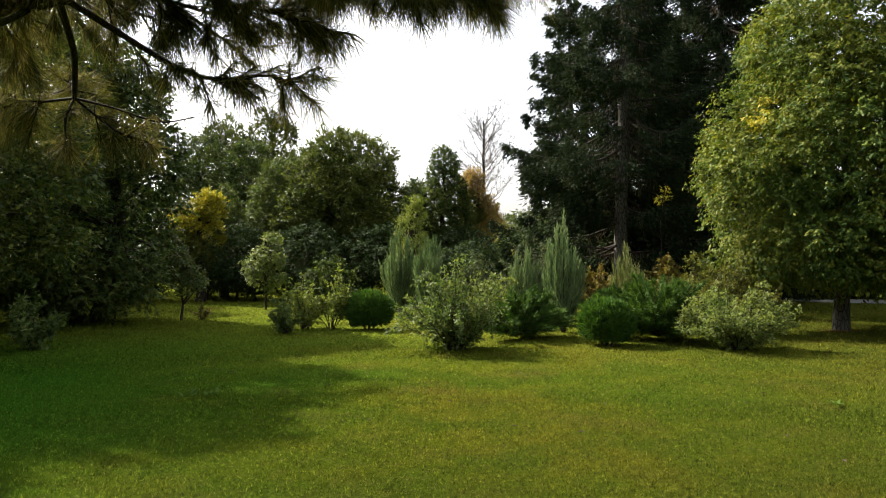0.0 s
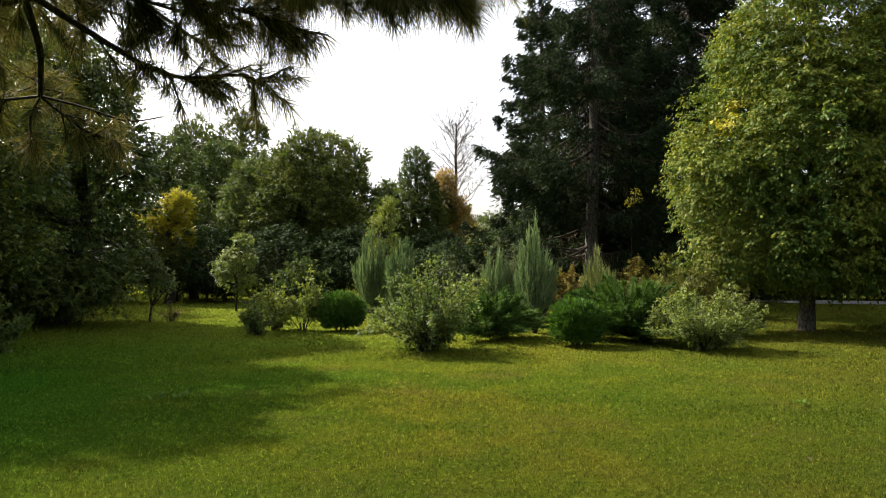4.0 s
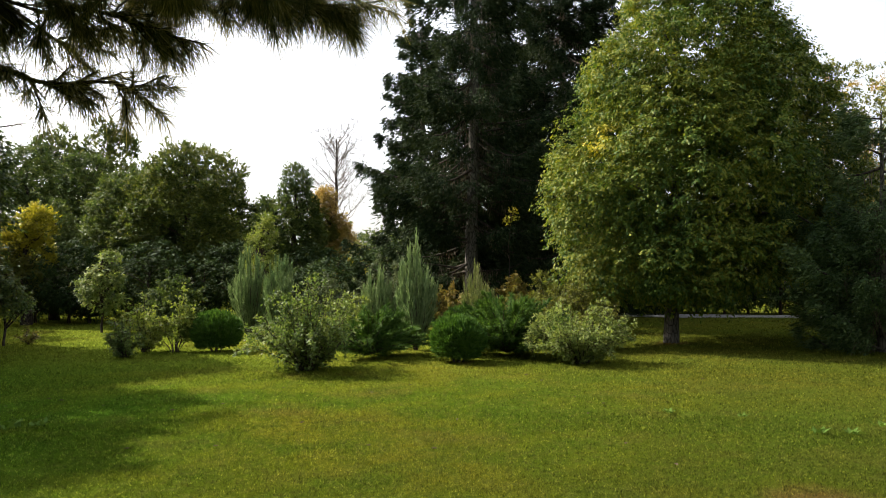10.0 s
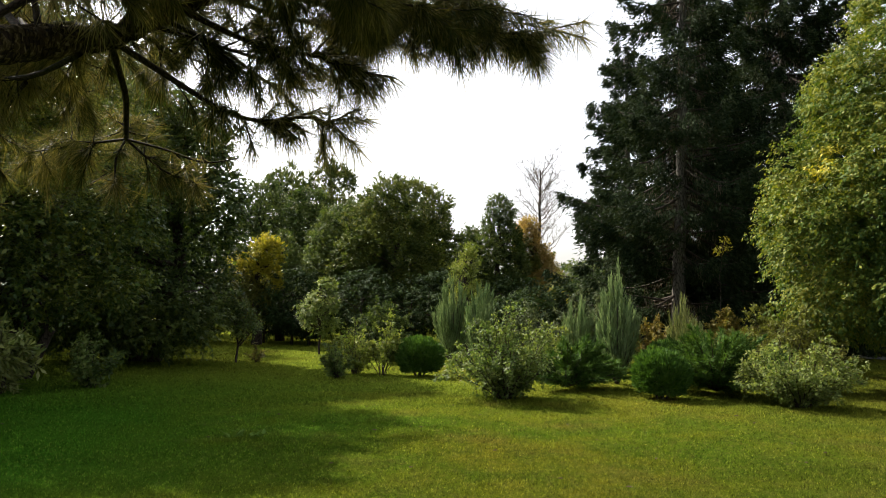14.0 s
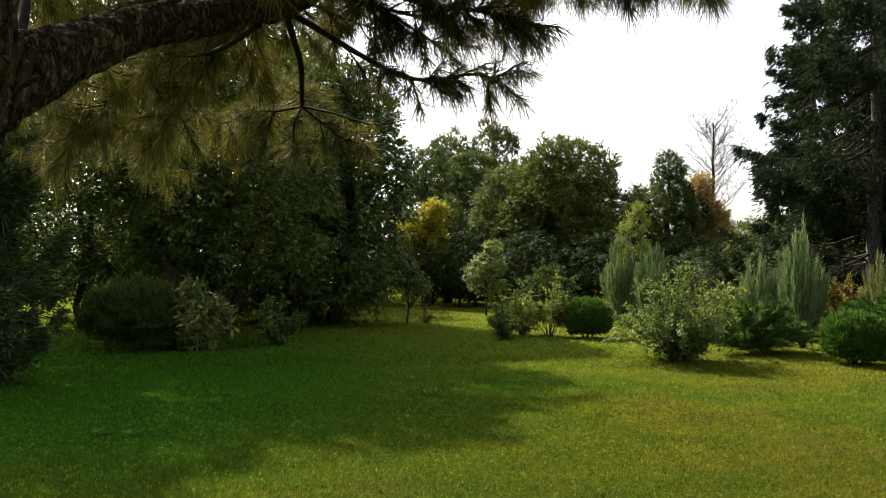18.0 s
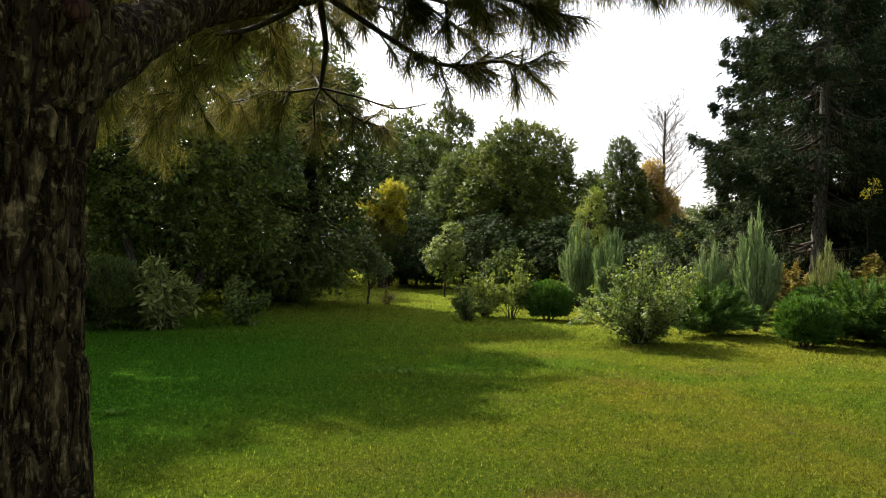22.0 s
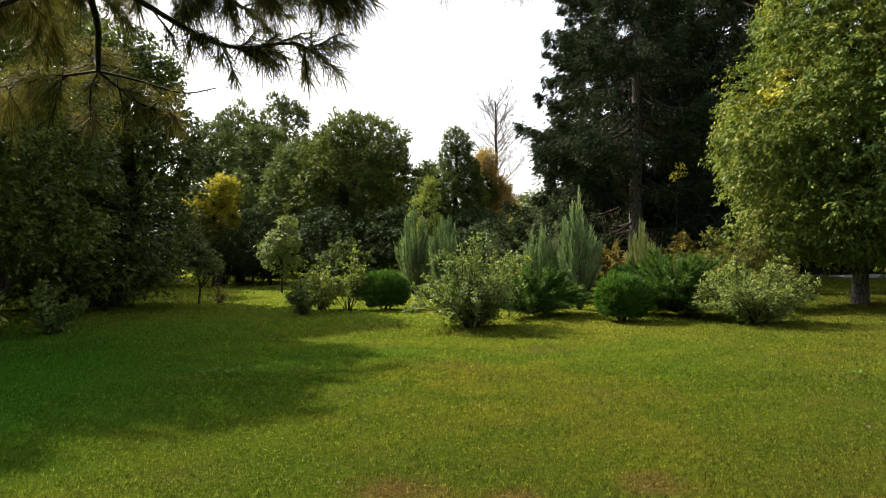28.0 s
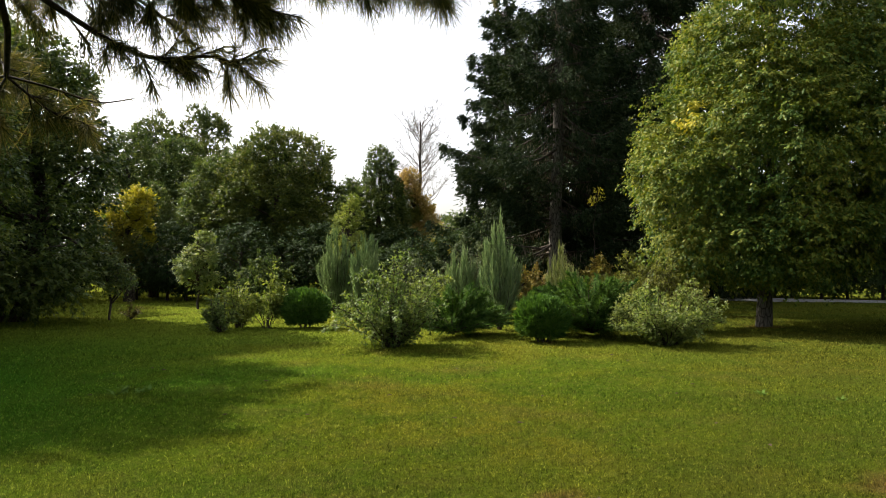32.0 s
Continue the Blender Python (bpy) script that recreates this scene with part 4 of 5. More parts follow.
loose_shrub((-3.65, 16.4), 0.5, 1.2, "small lime-green shrub with thin stems", 74, stems=16, per=105, leaf=M_LIME, low=0.3, leaf_len=0.065)
leafy_tree("young_tree", (-7.1, 22.6), "pale green young tree with an uneven crown", [(0, 0, 1.0, 0.55, 0.5, 0.4), (0.1, 0, 1.5, 0.5, 0.45, 0.4), (-0.3, 0, 1.3, 0.35, 0.35, 0.3), (0.2, 0, 2.0, 0.25, 0.25, 0.3)], 0.03, 1.9, M_PALE, M_BARK_DARK, 120, 50, 0.22, 0.085, 0.05, 10, seed=75, inner=0.3)
loose_shrub((-4.9, 21.5), 1.1, 1.6, "dark green shrub in shade", 79, stems=34, per=230, leaf=M_MID, leaf_len=0.07)
loose_shrub((-0.6, 18.2), 0.8, 1.6, "green shrub between the junipers", 70, stems=34, per=230, leaf=M_GREY, leaf_len=0.06)
loose_shrub((0.9, 21.5), 1.1, 1.9, "pale green shrub before the spruces", 69, stems=40, per=230, leaf=M_GREY, leaf_len=0.07)
loose_shrub((4.2, 20.8), 1.2, 1.5, "shrub turning rusty orange", 68, stems=36, per=200, leaf=M_RUSSET, leaf_len=0.09)
loose_shrub((2.6, 21.4), 0.9, 1.2, "low shrub turning rusty orange", 67, stems=26, per=200, leaf=M_RUSSET, leaf_len=0.09)
loose_shrub((5.6, 20.2), 1.2, 1.6, "olive green shrub under the spruces", 66, stems=36, per=220, leaf=M_OLIVE, leaf_len=0.08)

# ---- the grove ----
DK = dict(leaf=M_DARK, bark=M_BARK_DARK)
leafy_tree("broadleaf_tree", (-10.3, 18.2), "dense dark green tree in shade", [(0.1, 0, 3.6, 2.3, 1.9, 2.4), (-0.2, 0, 1.7, 2.3, 2.0, 1.15), (0, 0, 5.5, 1.7, 1.7, 1.4), (0.7, 0, 5.3, 1.2, 1.2, 1.2), (-1.0, 0, 6.8, 1.0, 1.0, 0.9), (0.2, 0, 6.4, 0.9, 0.9, 0.7), (1.25, 0, 4.1, 1.1, 1.1, 1.5), (0.9, 0, 5.9, 0.9, 0.9, 0.9), (0.4, -0.9, 1.1, 2.0, 1.4, 0.85), (-1.2, -0.3, 1.2, 1.6, 1.4, 0.95)], 0.16, 7.0, inner=0.3, clumps=1650, per=60, clump_r=0.42, leaf_len=0.12, leaf_w=0.07, seed=81, space=0.9, stems=2, core=0.28, leaf=M_DEEP, bark=M_BARK_DARK)
leafy_tree("broadleaf_tree", (-10.5, 13.9), "dark green tree with several crooked stems", [(0.2, 0, 3.8, 2.4, 2.2, 2.3), (0, 0.3, 2.0, 2.2, 2.0, 1.0), (0.3, 0, 5.8, 2.0, 2.0, 1.6)], 0.1, 6.4, inner=0.3, clumps=1000, per=60, clump_r=0.4, leaf_len=0.105, leaf_w=0.06, seed=82, stems=3, space=1.0, core=0.24, **DK)
leafy_tree("broadleaf_tree", (-14.6, 18.0), "dark green tree deep in the grove", [(0, 0, 3.4, 3.1, 2.8, 2.5), (0, 0, 6.4, 2.8, 2.6, 2.4)], 0.18, 7.4, inner=0.35, clumps=760, per=52, clump_r=0.48, leaf_len=0.13, leaf_w=0.07, seed=84, **DK)
leafy_tree("broadleaf_tree", (-16.5, 27.0), "dark green tree at the grove's back", [(0, 0, 3.0, 2.7, 2.4, 2.2), (0, 0, 5.0, 2.2, 2.0, 1.4)], 0.16, 5.6, inner=0.35, clumps=560, per=50, clump_r=0.48, leaf_len=0.14, leaf_w=0.075, seed=88, **DK)
leafy_tree("broadleaf_tree", (-18.2, 14.5), "green tree at the grove's sunny edge", [(0, 0, 3.4, 2.7, 2.6, 2.5), (0, 0, 5.6, 2.2, 2.2, 1.8)], 0.16, 6.0, M_OLIVE, M_BARK_DARK, 260, 50, 0.46, 0.12, 0.065, seed=89, space=1.3)
leafy_tree("broadleaf_tree", (-19.0, 21.0), "green tree behind the grove", [(0, 0, 3.6, 3.2, 2.8, 2.9), (0, 0, 7.0, 2.8, 2.6, 2.6)], 0.18, 8.0, M_MID, M_BARK_DARK, 240, 46, 0.5, 0.14, 0.075, seed=90, space=1.3)
leafy_tree("broadleaf_tree", (-10.5, 12.5), "slim dark green tree behind a yew", [(0.1, 0, 3.4, 1.4, 1.3, 2.0), (-0.9, -0.7, 3.9, 1.1, 1.1, 1.2), (0.2, -0.1, 5.4, 1.5, 1.4, 1.4), (-0.25, 0.2, 6.9, 1.3, 1.2, 1.1)], 0.07, 7.4, M_DARK, M_BARK_DARK, 700, 56, 0.4, 0.105, 0.06, seed=80, stems=2, inner=0.3, space=1.05, core=0.24)
leafy_tree("broadleaf_tree", (-12.9, 10.3), "tall slim green tree beside the lawn", [(0, 0, 4.2, 1.6, 1.5, 2.6), (0.1, 0, 6.9, 1.5, 1.4, 1.5), (0.5, 0.9, 7.3, 1.1, 1.1, 1.0)], 0.13, 7.8, M_DARK, M_BARK_DARK, 900, 56, 0.4, 0.1, 0.055, seed=63, inner=0.3, space=0.92)
leafy_tree("broadleaf_tree", (-15.6, 24.6), "dark tree behind the grove", [(0, 0, 3.2, 2.4, 2.2, 2.2), (0.2, 0, 5.2, 1.9, 1.8, 1.6)], 0.18, 6.2, inner=0.35, clumps=640, per=50, clump_r=0.5, leaf_len=0.14, leaf_w=0.075, seed=187, **DK)
leafy_tree("broadleaf_tree", (-14.6, 14.2), "low dark green tree at the grove's end", [(0, 0, 2.6, 1.8, 1.7, 1.7), (0.3, 0, 4.2, 1.5, 1.4, 1.3)], 0.08, 4.8, inner=0.3, clumps=520, per=56, clump_r=0.42, leaf_len=0.1, leaf_w=0.055, seed=83, stems=2, space=1.05, **DK)
ball_shrub((-10.0, 11.2), 1.0, 1.25, "broad dark green rounded yew", 85, M_MID, 30000)
loose_shrub((-8.95, 11.5), 0.6, 1.5, "shrub with long pale drooping leaves", 86, stems=24, per=80, leaf=M_LONG, leaf_len=0.15, width=0.36)
loose_shrub((-8.0, 12.6), 0.6, 0.9, "low leafy shrub at the grove's foot", 65, stems=18, per=120, leaf=M_SHRUB, leaf_len=0.08)
spruce((-9.15, 7.2), 4.2, 1.5, "young dark green conifer on the lawn", 87, 0.1, dens=4.0, fine=0.55, trunk_r=0.05, name="young_conifer", needle=M_CONIFER, rise=0.75, wide=0.5)
leafy_tree("young_tree", (-7.95, 18.6), "slim young tree with grey-green leaves", [(0.1, 0, 0.95, 0.4, 0.4, 0.3), (0, 0, 1.3, 0.32, 0.32, 0.28)], 0.028, 1.3, M_MID, M_BARK_DARK, 60, 50, 0.22, 0.075, 0.04, 6, seed=101, inner=0.3)
loose_shrub((-7.6, 18.9), 0.3, 0.45, "tiny shrub with reddish leaves", 64, stems=10, per=60, leaf=M_RUSSET)
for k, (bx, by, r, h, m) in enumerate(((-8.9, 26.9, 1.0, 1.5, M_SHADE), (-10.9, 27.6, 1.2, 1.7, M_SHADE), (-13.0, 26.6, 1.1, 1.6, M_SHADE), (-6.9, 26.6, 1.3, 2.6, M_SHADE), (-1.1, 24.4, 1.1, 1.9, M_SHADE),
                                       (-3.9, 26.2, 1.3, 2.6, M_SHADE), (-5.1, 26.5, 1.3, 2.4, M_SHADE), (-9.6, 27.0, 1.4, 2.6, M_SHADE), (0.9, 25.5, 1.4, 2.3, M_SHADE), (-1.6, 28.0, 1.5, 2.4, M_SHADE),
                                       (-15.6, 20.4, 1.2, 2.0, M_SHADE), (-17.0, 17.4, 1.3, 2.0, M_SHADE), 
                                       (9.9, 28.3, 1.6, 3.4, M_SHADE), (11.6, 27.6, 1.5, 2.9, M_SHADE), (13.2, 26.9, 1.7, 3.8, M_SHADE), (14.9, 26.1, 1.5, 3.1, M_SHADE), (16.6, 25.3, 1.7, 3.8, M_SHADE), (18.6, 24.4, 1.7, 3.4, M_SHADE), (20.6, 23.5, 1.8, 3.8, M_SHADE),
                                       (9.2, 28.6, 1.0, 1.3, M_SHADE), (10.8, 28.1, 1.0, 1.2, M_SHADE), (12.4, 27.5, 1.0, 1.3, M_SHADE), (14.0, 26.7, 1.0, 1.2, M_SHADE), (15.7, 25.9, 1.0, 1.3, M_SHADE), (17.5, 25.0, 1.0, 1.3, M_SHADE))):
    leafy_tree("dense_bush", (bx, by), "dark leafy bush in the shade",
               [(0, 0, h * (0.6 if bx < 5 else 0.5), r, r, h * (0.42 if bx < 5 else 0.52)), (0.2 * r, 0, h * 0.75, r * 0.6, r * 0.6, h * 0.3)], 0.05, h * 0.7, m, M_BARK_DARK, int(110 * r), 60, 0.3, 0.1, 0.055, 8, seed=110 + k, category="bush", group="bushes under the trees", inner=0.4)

# ---- trees in the distance ----
def far_tree(at, label, lobes, h, leaf, clumps, seed, name="broadleaf_tree", size=0.15, r=0.42, second=None):
    leafy_tree(name, at, label, lobes, 0.16, h, leaf, M_BARK_DARK, int(clumps * 1.7), 63, r * 0.74, size * 0.8, size * 0.42, 14, seed=seed, second=second, inner=0.45, flat=1.1, lumps=5, droop=-0.1, space=0.8, core=0.3)


far_tree((-6.5, 30.3), "round-topped green tree among others", [(0, 0, 3.4, 2.5, 2.3, 2.4), (0.3, 0, 4.9, 1.9, 1.9, 1.5), (0, 0, 1.8, 2.2, 2.0, 1.3)], 5.4, M_ROUND, 760, 91)
far_tree((-8.9, 31.5), "green tree beside a round-topped one", [(0, 0, 2.8, 1.9, 1.8, 2.3), (0.3, 0, 4.4, 1.4, 1.4, 1.3)], 5.0, M_MID, 480, 98)
far_tree((-14.6, 43), "tall old tree with an uneven top", [(0, 0, 5.6, 3.0, 2.6, 2.8), (-1.5, 0, 7.8, 1.2, 1.2, 1.5), (1.3, 0, 8.0, 1.4, 1.3, 1.6), (0, 0, 3.0, 2.8, 2.4, 2.2)], 8.0, M_ROUND, 760, 92, size=0.19, r=0.5)
far_tree((-14.6, 36.0), "green tree behind the golden one", [(0, 0, 3.1, 1.6, 1.5, 3.1), (0, 0, 5.8, 1.2, 1.2, 1.5)], 6.6, M_MID, 420, 111)
far_tree((-11.6, 34.5), "slim green tree with a feathery top", [(0, 0, 2.8, 1.7, 1.6, 2.4), (0, 0, 5.0, 1.1, 1.1, 1.7)], 5.8, M_MID, 460, 93)
far_tree((-10.7, 26.4), "small tree with golden yellow autumn leaves", [(0.35, 0, 3.3, 0.5, 0.5, 0.5), (-0.1, 0, 2.8, 0.5, 0.5, 0.6), (-0.7, 0, 2.5, 0.5, 0.5, 0.6), (-1.05, 0, 1.9, 0.5, 0.5, 0.7), (0.3, 0, 2.3, 0.5, 0.5, 0.6), (-0.3, 0, 1.5, 0.8, 0.6, 0.8)], 3.4, M_GOLD, 220, 94, "golden_tree", 0.13, 0.3, (M_OLIVE, 0.42, "leaves still green", None))
far_tree((-10.9, 29.2), "green conifer-like bush tree", [(0, 0, 1.9, 1.0, 1.0, 1.9), (0, 0, 3.2, 0.6, 0.6, 1.0)], 3.6, M_MID, 200, 99, size=0.11, r=0.3)
far_tree((-2.9, 36), "narrow pointed dark green tree", [(0, 0, 2.8, 1.3, 1.2, 2.6), (0, 0, 5.0, 0.7, 0.7, 1.6)], 5.8, M_MID, 420, 95, r=0.36)
far_tree((-4.4, 37), "dark green tree beside a pointed one", [(0, 0, 2.4, 1.1, 1.1, 2.3), (0, 0, 4.2, 0.6, 0.6, 1.0)], 4.6, M_MID, 240, 100, r=0.36)
far_tree((-1.4, 38), "small tree with orange-brown autumn leaves", [(-0.35, 0, 4.4, 0.6, 0.6, 1.3), (0.3, 0, 3.4, 0.55, 0.6, 1.0), (-0.1, 0, 2.2, 1.0, 0.9, 1.4), (0.4, 0, 2.9, 0.8, 0.7, 1.1)], 5.0, M_RUST, 480, 96, "rusty_tree", 0.12, 0.34, (M_OLIVE, 0.42, "leaves still green", None))
far_tree((-2.85, 23.6), "slim lime-green young tree", [(0, 0, 1.7, 0.45, 0.45, 1.1), (0.15, 0, 2.8, 0.28, 0.28, 0.55)], 2.9, M_LIME, 90, 102, "young_tree", 0.08, 0.25)
far_tree((0.0, 31.0), "low tree with yellow leaves", [(0, 0, 2.1, 0.5, 0.5, 0.6)], 2.4, M_GOLD, 26, 103, "golden_tree", 0.1, 0.3, (M_OLIVE, 0.5, "leaves still green", None))
leafy_tree("golden_tree", (4.3, 21.4), "slim young tree with a few golden leaves", [(0, 0, 3.2, 0.2, 0.2, 0.2)], 0.012, 3.15, M_GOLD, M_BARK_DARK, 9, 26, 0.14, 0.08, 0.045, 4, seed=104)
far_tree((-17.5, 33), "green tree in the far grove", [(0, 0, 3.4, 2.8, 2.6, 2.6), (0, 0, 5.6, 2.0, 2.0, 1.6)], 6.0, M_MID, 300, 105, size=0.18, r=0.5)
far_tree((-22.0, 28), "green tree far behind the grove", [(0, 0, 3.6, 3.0, 2.6, 2.6), (0, 0, 5.8, 2.2, 2.0, 1.8)], 6.4, M_OLIVE, 280, 106, size=0.18, r=0.5)
far_tree((-8.5, 41), "green tree in the distance", [(0, 0, 3.0, 2.6, 2.2, 2.6), (0, 0, 5.4, 1.8, 1.6, 1.6)], 6.2, M_MID, 420, 107, size=0.18, r=0.5)
far_tree((2.0, 44), "green tree in the far distance", [(0, 0, 2.2, 2.6, 2.2, 1.9)], 3.6, M_MID, 220, 108, size=0.18, r=0.5)
far_tree((18.6, 29), "thin-leaved tree turning brown", [(0, 0, 6.0, 2.6, 2.4, 2.6), (-0.8, 0, 8.8, 1.2, 1.2, 1.6), (1.6, 0, 8.2, 1.3, 1.3, 1.6)], 9.4, M_OLIVE, 150, 109, size=0.13, r=0.4, second=(M_RUST, 0.45, "brown withered leaves", None))
far_tree((17.2, 22.5), "thin-leaved tree beside the path", [(0, 0, 5.0, 2.2, 2.0, 2.4), (0.6, 0, 7.4, 1.3, 1.2, 1.5)], 8.0, M_OLIVE, 150, 110, size=0.12, r=0.4, second=(M_RUST, 0.4, "brown withered leaves", None))


def far_woods():
    """A belt of woods that closes the view, and an unseen ring behind that dims the sky light."""
    rng = np.random.default_rng(77)
    lob = []
    for k in range(64):
        a = radians(-62 + 115 * k / 63)
        r = rng.uniform(52, 64)
        h = rng.uniform(4.0, 6.5) * (0.75 if -4 < math.degrees(a) < 3 else 1.0)
        lob.append((math.sin(a) * r, math.cos(a) * r, h * 0.5, 3.2, 2.4, h * 0.55))
    # unseen woods behind the camera, added to hold back sky light
    for k in range(40):
        a = radians(78 + 204 * k / 39)
        r, h = rng.uniform(25, 32), rng.uniform(6, 9)
        lob.append((math.sin(a) * r, math.cos(a) * r, h * 0.5, 3.2, 3.0, h * 0.55))
    c, out = crown_clumps(rng, lob, 4600, 0.5, 0)
    c, out = c[c[:, 2] > 0.1], out[c[:, 2] > 0.1]
    v, f = leaf_cloud(rng, c, np.full(len(c), 0.75), out, 26, 0.4, 0.26, tri=True)
    tagged(new("far_woods", mesh_np("far_woods", v, f, M_MID)), "belt of green woods in the distance, with an added unseen ring behind", "woods", kind="stuff")


far_woods()


def bare_tree(at, height, label, seed, spread=1.6):
    rng = np.random.default_rng(seed)
    tree = thing("bare_tree", at, label, "tree")
    t = Tubes(8)
    main = bend(rng, (0, 0, -0.1), (0.1, 0, height * 0.92), 10, 0, 0.008)
    t.add(main, (0.16, 0.03))
    part("trunk", t.mesh("trunk", M_BARK_DARK), tree)
    b = Tubes(4)
    for k in range(60):
        h = rng.uniform(0.4, 0.98)
        st = np.array([np.interp(h, np.linspace(0, 1, 10), main[:, q]) for q in range(3)])
        a = rng.uniform(0, 6.283)
        L = spread * rng.uniform(0.6, 1.2) * (1.25 - 0.6 * h)
        en = st + np.array([math.cos(a) * L * 0.75, math.sin(a) * L * 0.75, L * 0.85])
        p = bend(rng, st, en, 7, -0.05, 0.03)
        b.add(p, (0.024, 0.006))
        for j in range(14):
            u = rng.integers(2, 7)
            e2 = p[u] + unit(rng.normal(0, 1, 3) + np.array([0, 0, 0.9])) * rng.uniform(0.3, 0.75)
            b.add(bend(rng, p[u], e2, 4, 0, 0.05), (0.009, 0.004))
    part("branchwork", b.mesh("branchwork", M_PALE_TWIG), tree, "fine upright grey twigs", "stuff")


bare_tree((-1.25, 40), 9.2, "leafless pale-grey tree with fine upright twigs", 97, 2.1)


# ---- the old pine beside the camera ----
def pine():
    rng = np.random.default_rng(7)
    tree = thing("pine_tree", (0, 0), "old pine with scaly bark and long drooping needles", "tree")
    cx, cy = -1.62, 1.27
    k = 170
    zs = np.concatenate([np.linspace(-0.12, 3.2, 260), np.linspace(3.28, 7.2, 40)])
    nz = len(zs)
    a = np.arange(k) * 2 * np.pi / k
    v, top = np.zeros((nz, k, 3)), np.zeros((nz, k))
    for i, z in enumerate(zs):
        base = 0.198 + 0.07 * math.exp(-max(z, 0) * 4) + 0.06 * math.exp(-((z - 2.15) / 0.3) ** 2) - 0.014 * z - 0.004 * max(0, z - 3) ** 2
        up = 3.2 * z + 3.0 * max(0.0, z - 1.6)
        for j in range(k):
            ca, sa = math.cos(a[j]), math.sin(a[j])
            warp = noise.noise_vector(Vector((ca * 2.2, sa * 2.2, z * 5.0))) * 0.45
            p = Vector((ca * 5.4, sa * 5.4, up)) + warp
            dist, near = noise.voronoi(p)
            own = math.sin(near[0].x * 12.9 + near[0].y * 78.2 + near[0].z * 37.7) * 0.5 + 0.5
            gap = min(1.0, (dist[1] - dist[0]) * 5.5)
            plate = gap * gap * (3 - 2 * gap)
            flake = noise.noise(Vector((ca * 11, sa * 11, z * 14)))
            r = base + 0.033 * plate * (0.7 + 0.5 * own) + 0.011 * noise.noise(Vector((ca * 2, sa * 2, z * 1.3))) + 0.007 * flake + 0.004 * noise.noise(Vector((ca * 24, sa * 24, z * 30)))
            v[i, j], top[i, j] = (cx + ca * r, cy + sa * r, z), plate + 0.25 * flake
    i = (np.arange(nz - 1)[:, None] * k + np.arange(k)[None]).ravel()
    j = (np.arange(nz - 1)[:, None] * k + (np.arange(k)[None] + 1) % k).ravel()
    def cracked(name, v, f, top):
        """Bark plates, with darker bark and painted shade where the surface lies deep."""
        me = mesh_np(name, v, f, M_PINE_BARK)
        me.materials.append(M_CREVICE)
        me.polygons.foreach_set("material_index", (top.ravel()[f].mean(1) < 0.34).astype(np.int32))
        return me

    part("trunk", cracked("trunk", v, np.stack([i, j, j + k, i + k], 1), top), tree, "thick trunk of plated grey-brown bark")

    stub = np.array([[-1.40, 1.26, 2.1]]) + np.outer([0, 0.045, 0.06, 0.064, 0.066], [0.985, -0.17, 0])
    t = Tubes(14)
    t.add(stub, [0.034, 0.032, 0.024, 0.014, 0.001])
    part("knot", t.mesh("knot", M_KNOT), tree, "reddish round knot of a lost branch")

    def plated(name, line, radii, sides, depth, label):
        """A bent tube whose surface is broken into bark plates."""
        t = Tubes(sides)
        t.add(line, radii)
        v, top = t.v[0].reshape(len(line), sides, 3), np.zeros((len(line), sides))
        for i in range(len(line)):
            for j in range(sides):
                p = Vector(v[i, j]) * 17
                cell = noise.voronoi(p)[0]
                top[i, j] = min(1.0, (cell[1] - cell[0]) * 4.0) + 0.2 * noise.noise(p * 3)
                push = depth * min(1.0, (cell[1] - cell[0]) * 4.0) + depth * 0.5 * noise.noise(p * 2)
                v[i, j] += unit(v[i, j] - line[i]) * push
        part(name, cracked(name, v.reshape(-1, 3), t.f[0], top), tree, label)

    line = smooth_line([(-1.62, 1.3, 1.9), (-1.57, 1.58, 2.1), (-1.65, 2.1, 2.38), (-1.66, 2.6, 2.57), (-1.6, 2.95, 2.7), (-1.38, 3.12, 2.9), (-1.1, 3.3, 3.09), (-0.6, 3.5, 3.2)], 110)
    plated("limb", line, np.interp(np.linspace(0, 1, 110), [0, 0.1, 0.2, 0.5, 0.62, 1], [0.15, 0.1, 0.074, 0.054, 0.04, 0.018]), 48, 0.012, "thick bent limb with flaking bark")

    needle_v, count = [], 0
    twig = Tubes(4)

    def tuft(c, d, n, length):
        """A spray of long needles round the shoot's end."""
        nonlocal count
        n = int(n * 0.9)
        axis = unit(np.asarray(d)[None] * 0.55 + rng.normal(0, 0.6, (n, 3)) - np.array([0, 0, 0.22]))
        foot = np.asarray(c)[None] - np.asarray(d)[None] * rng.uniform(0, 0.07, (n, 1))
        L = length * rng.uniform(0.75, 1.15, n)
        side = turned(rng, axis)
        tip = foot + axis * L[:, None] - np.array([0, 0, 1.0]) * (L * rng.uniform(0.1, 0.6, n))[:, None]
        needle_v.append(np.stack([foot - side * 0.0019, foot + side * 0.0019, tip], 1))
        count += n

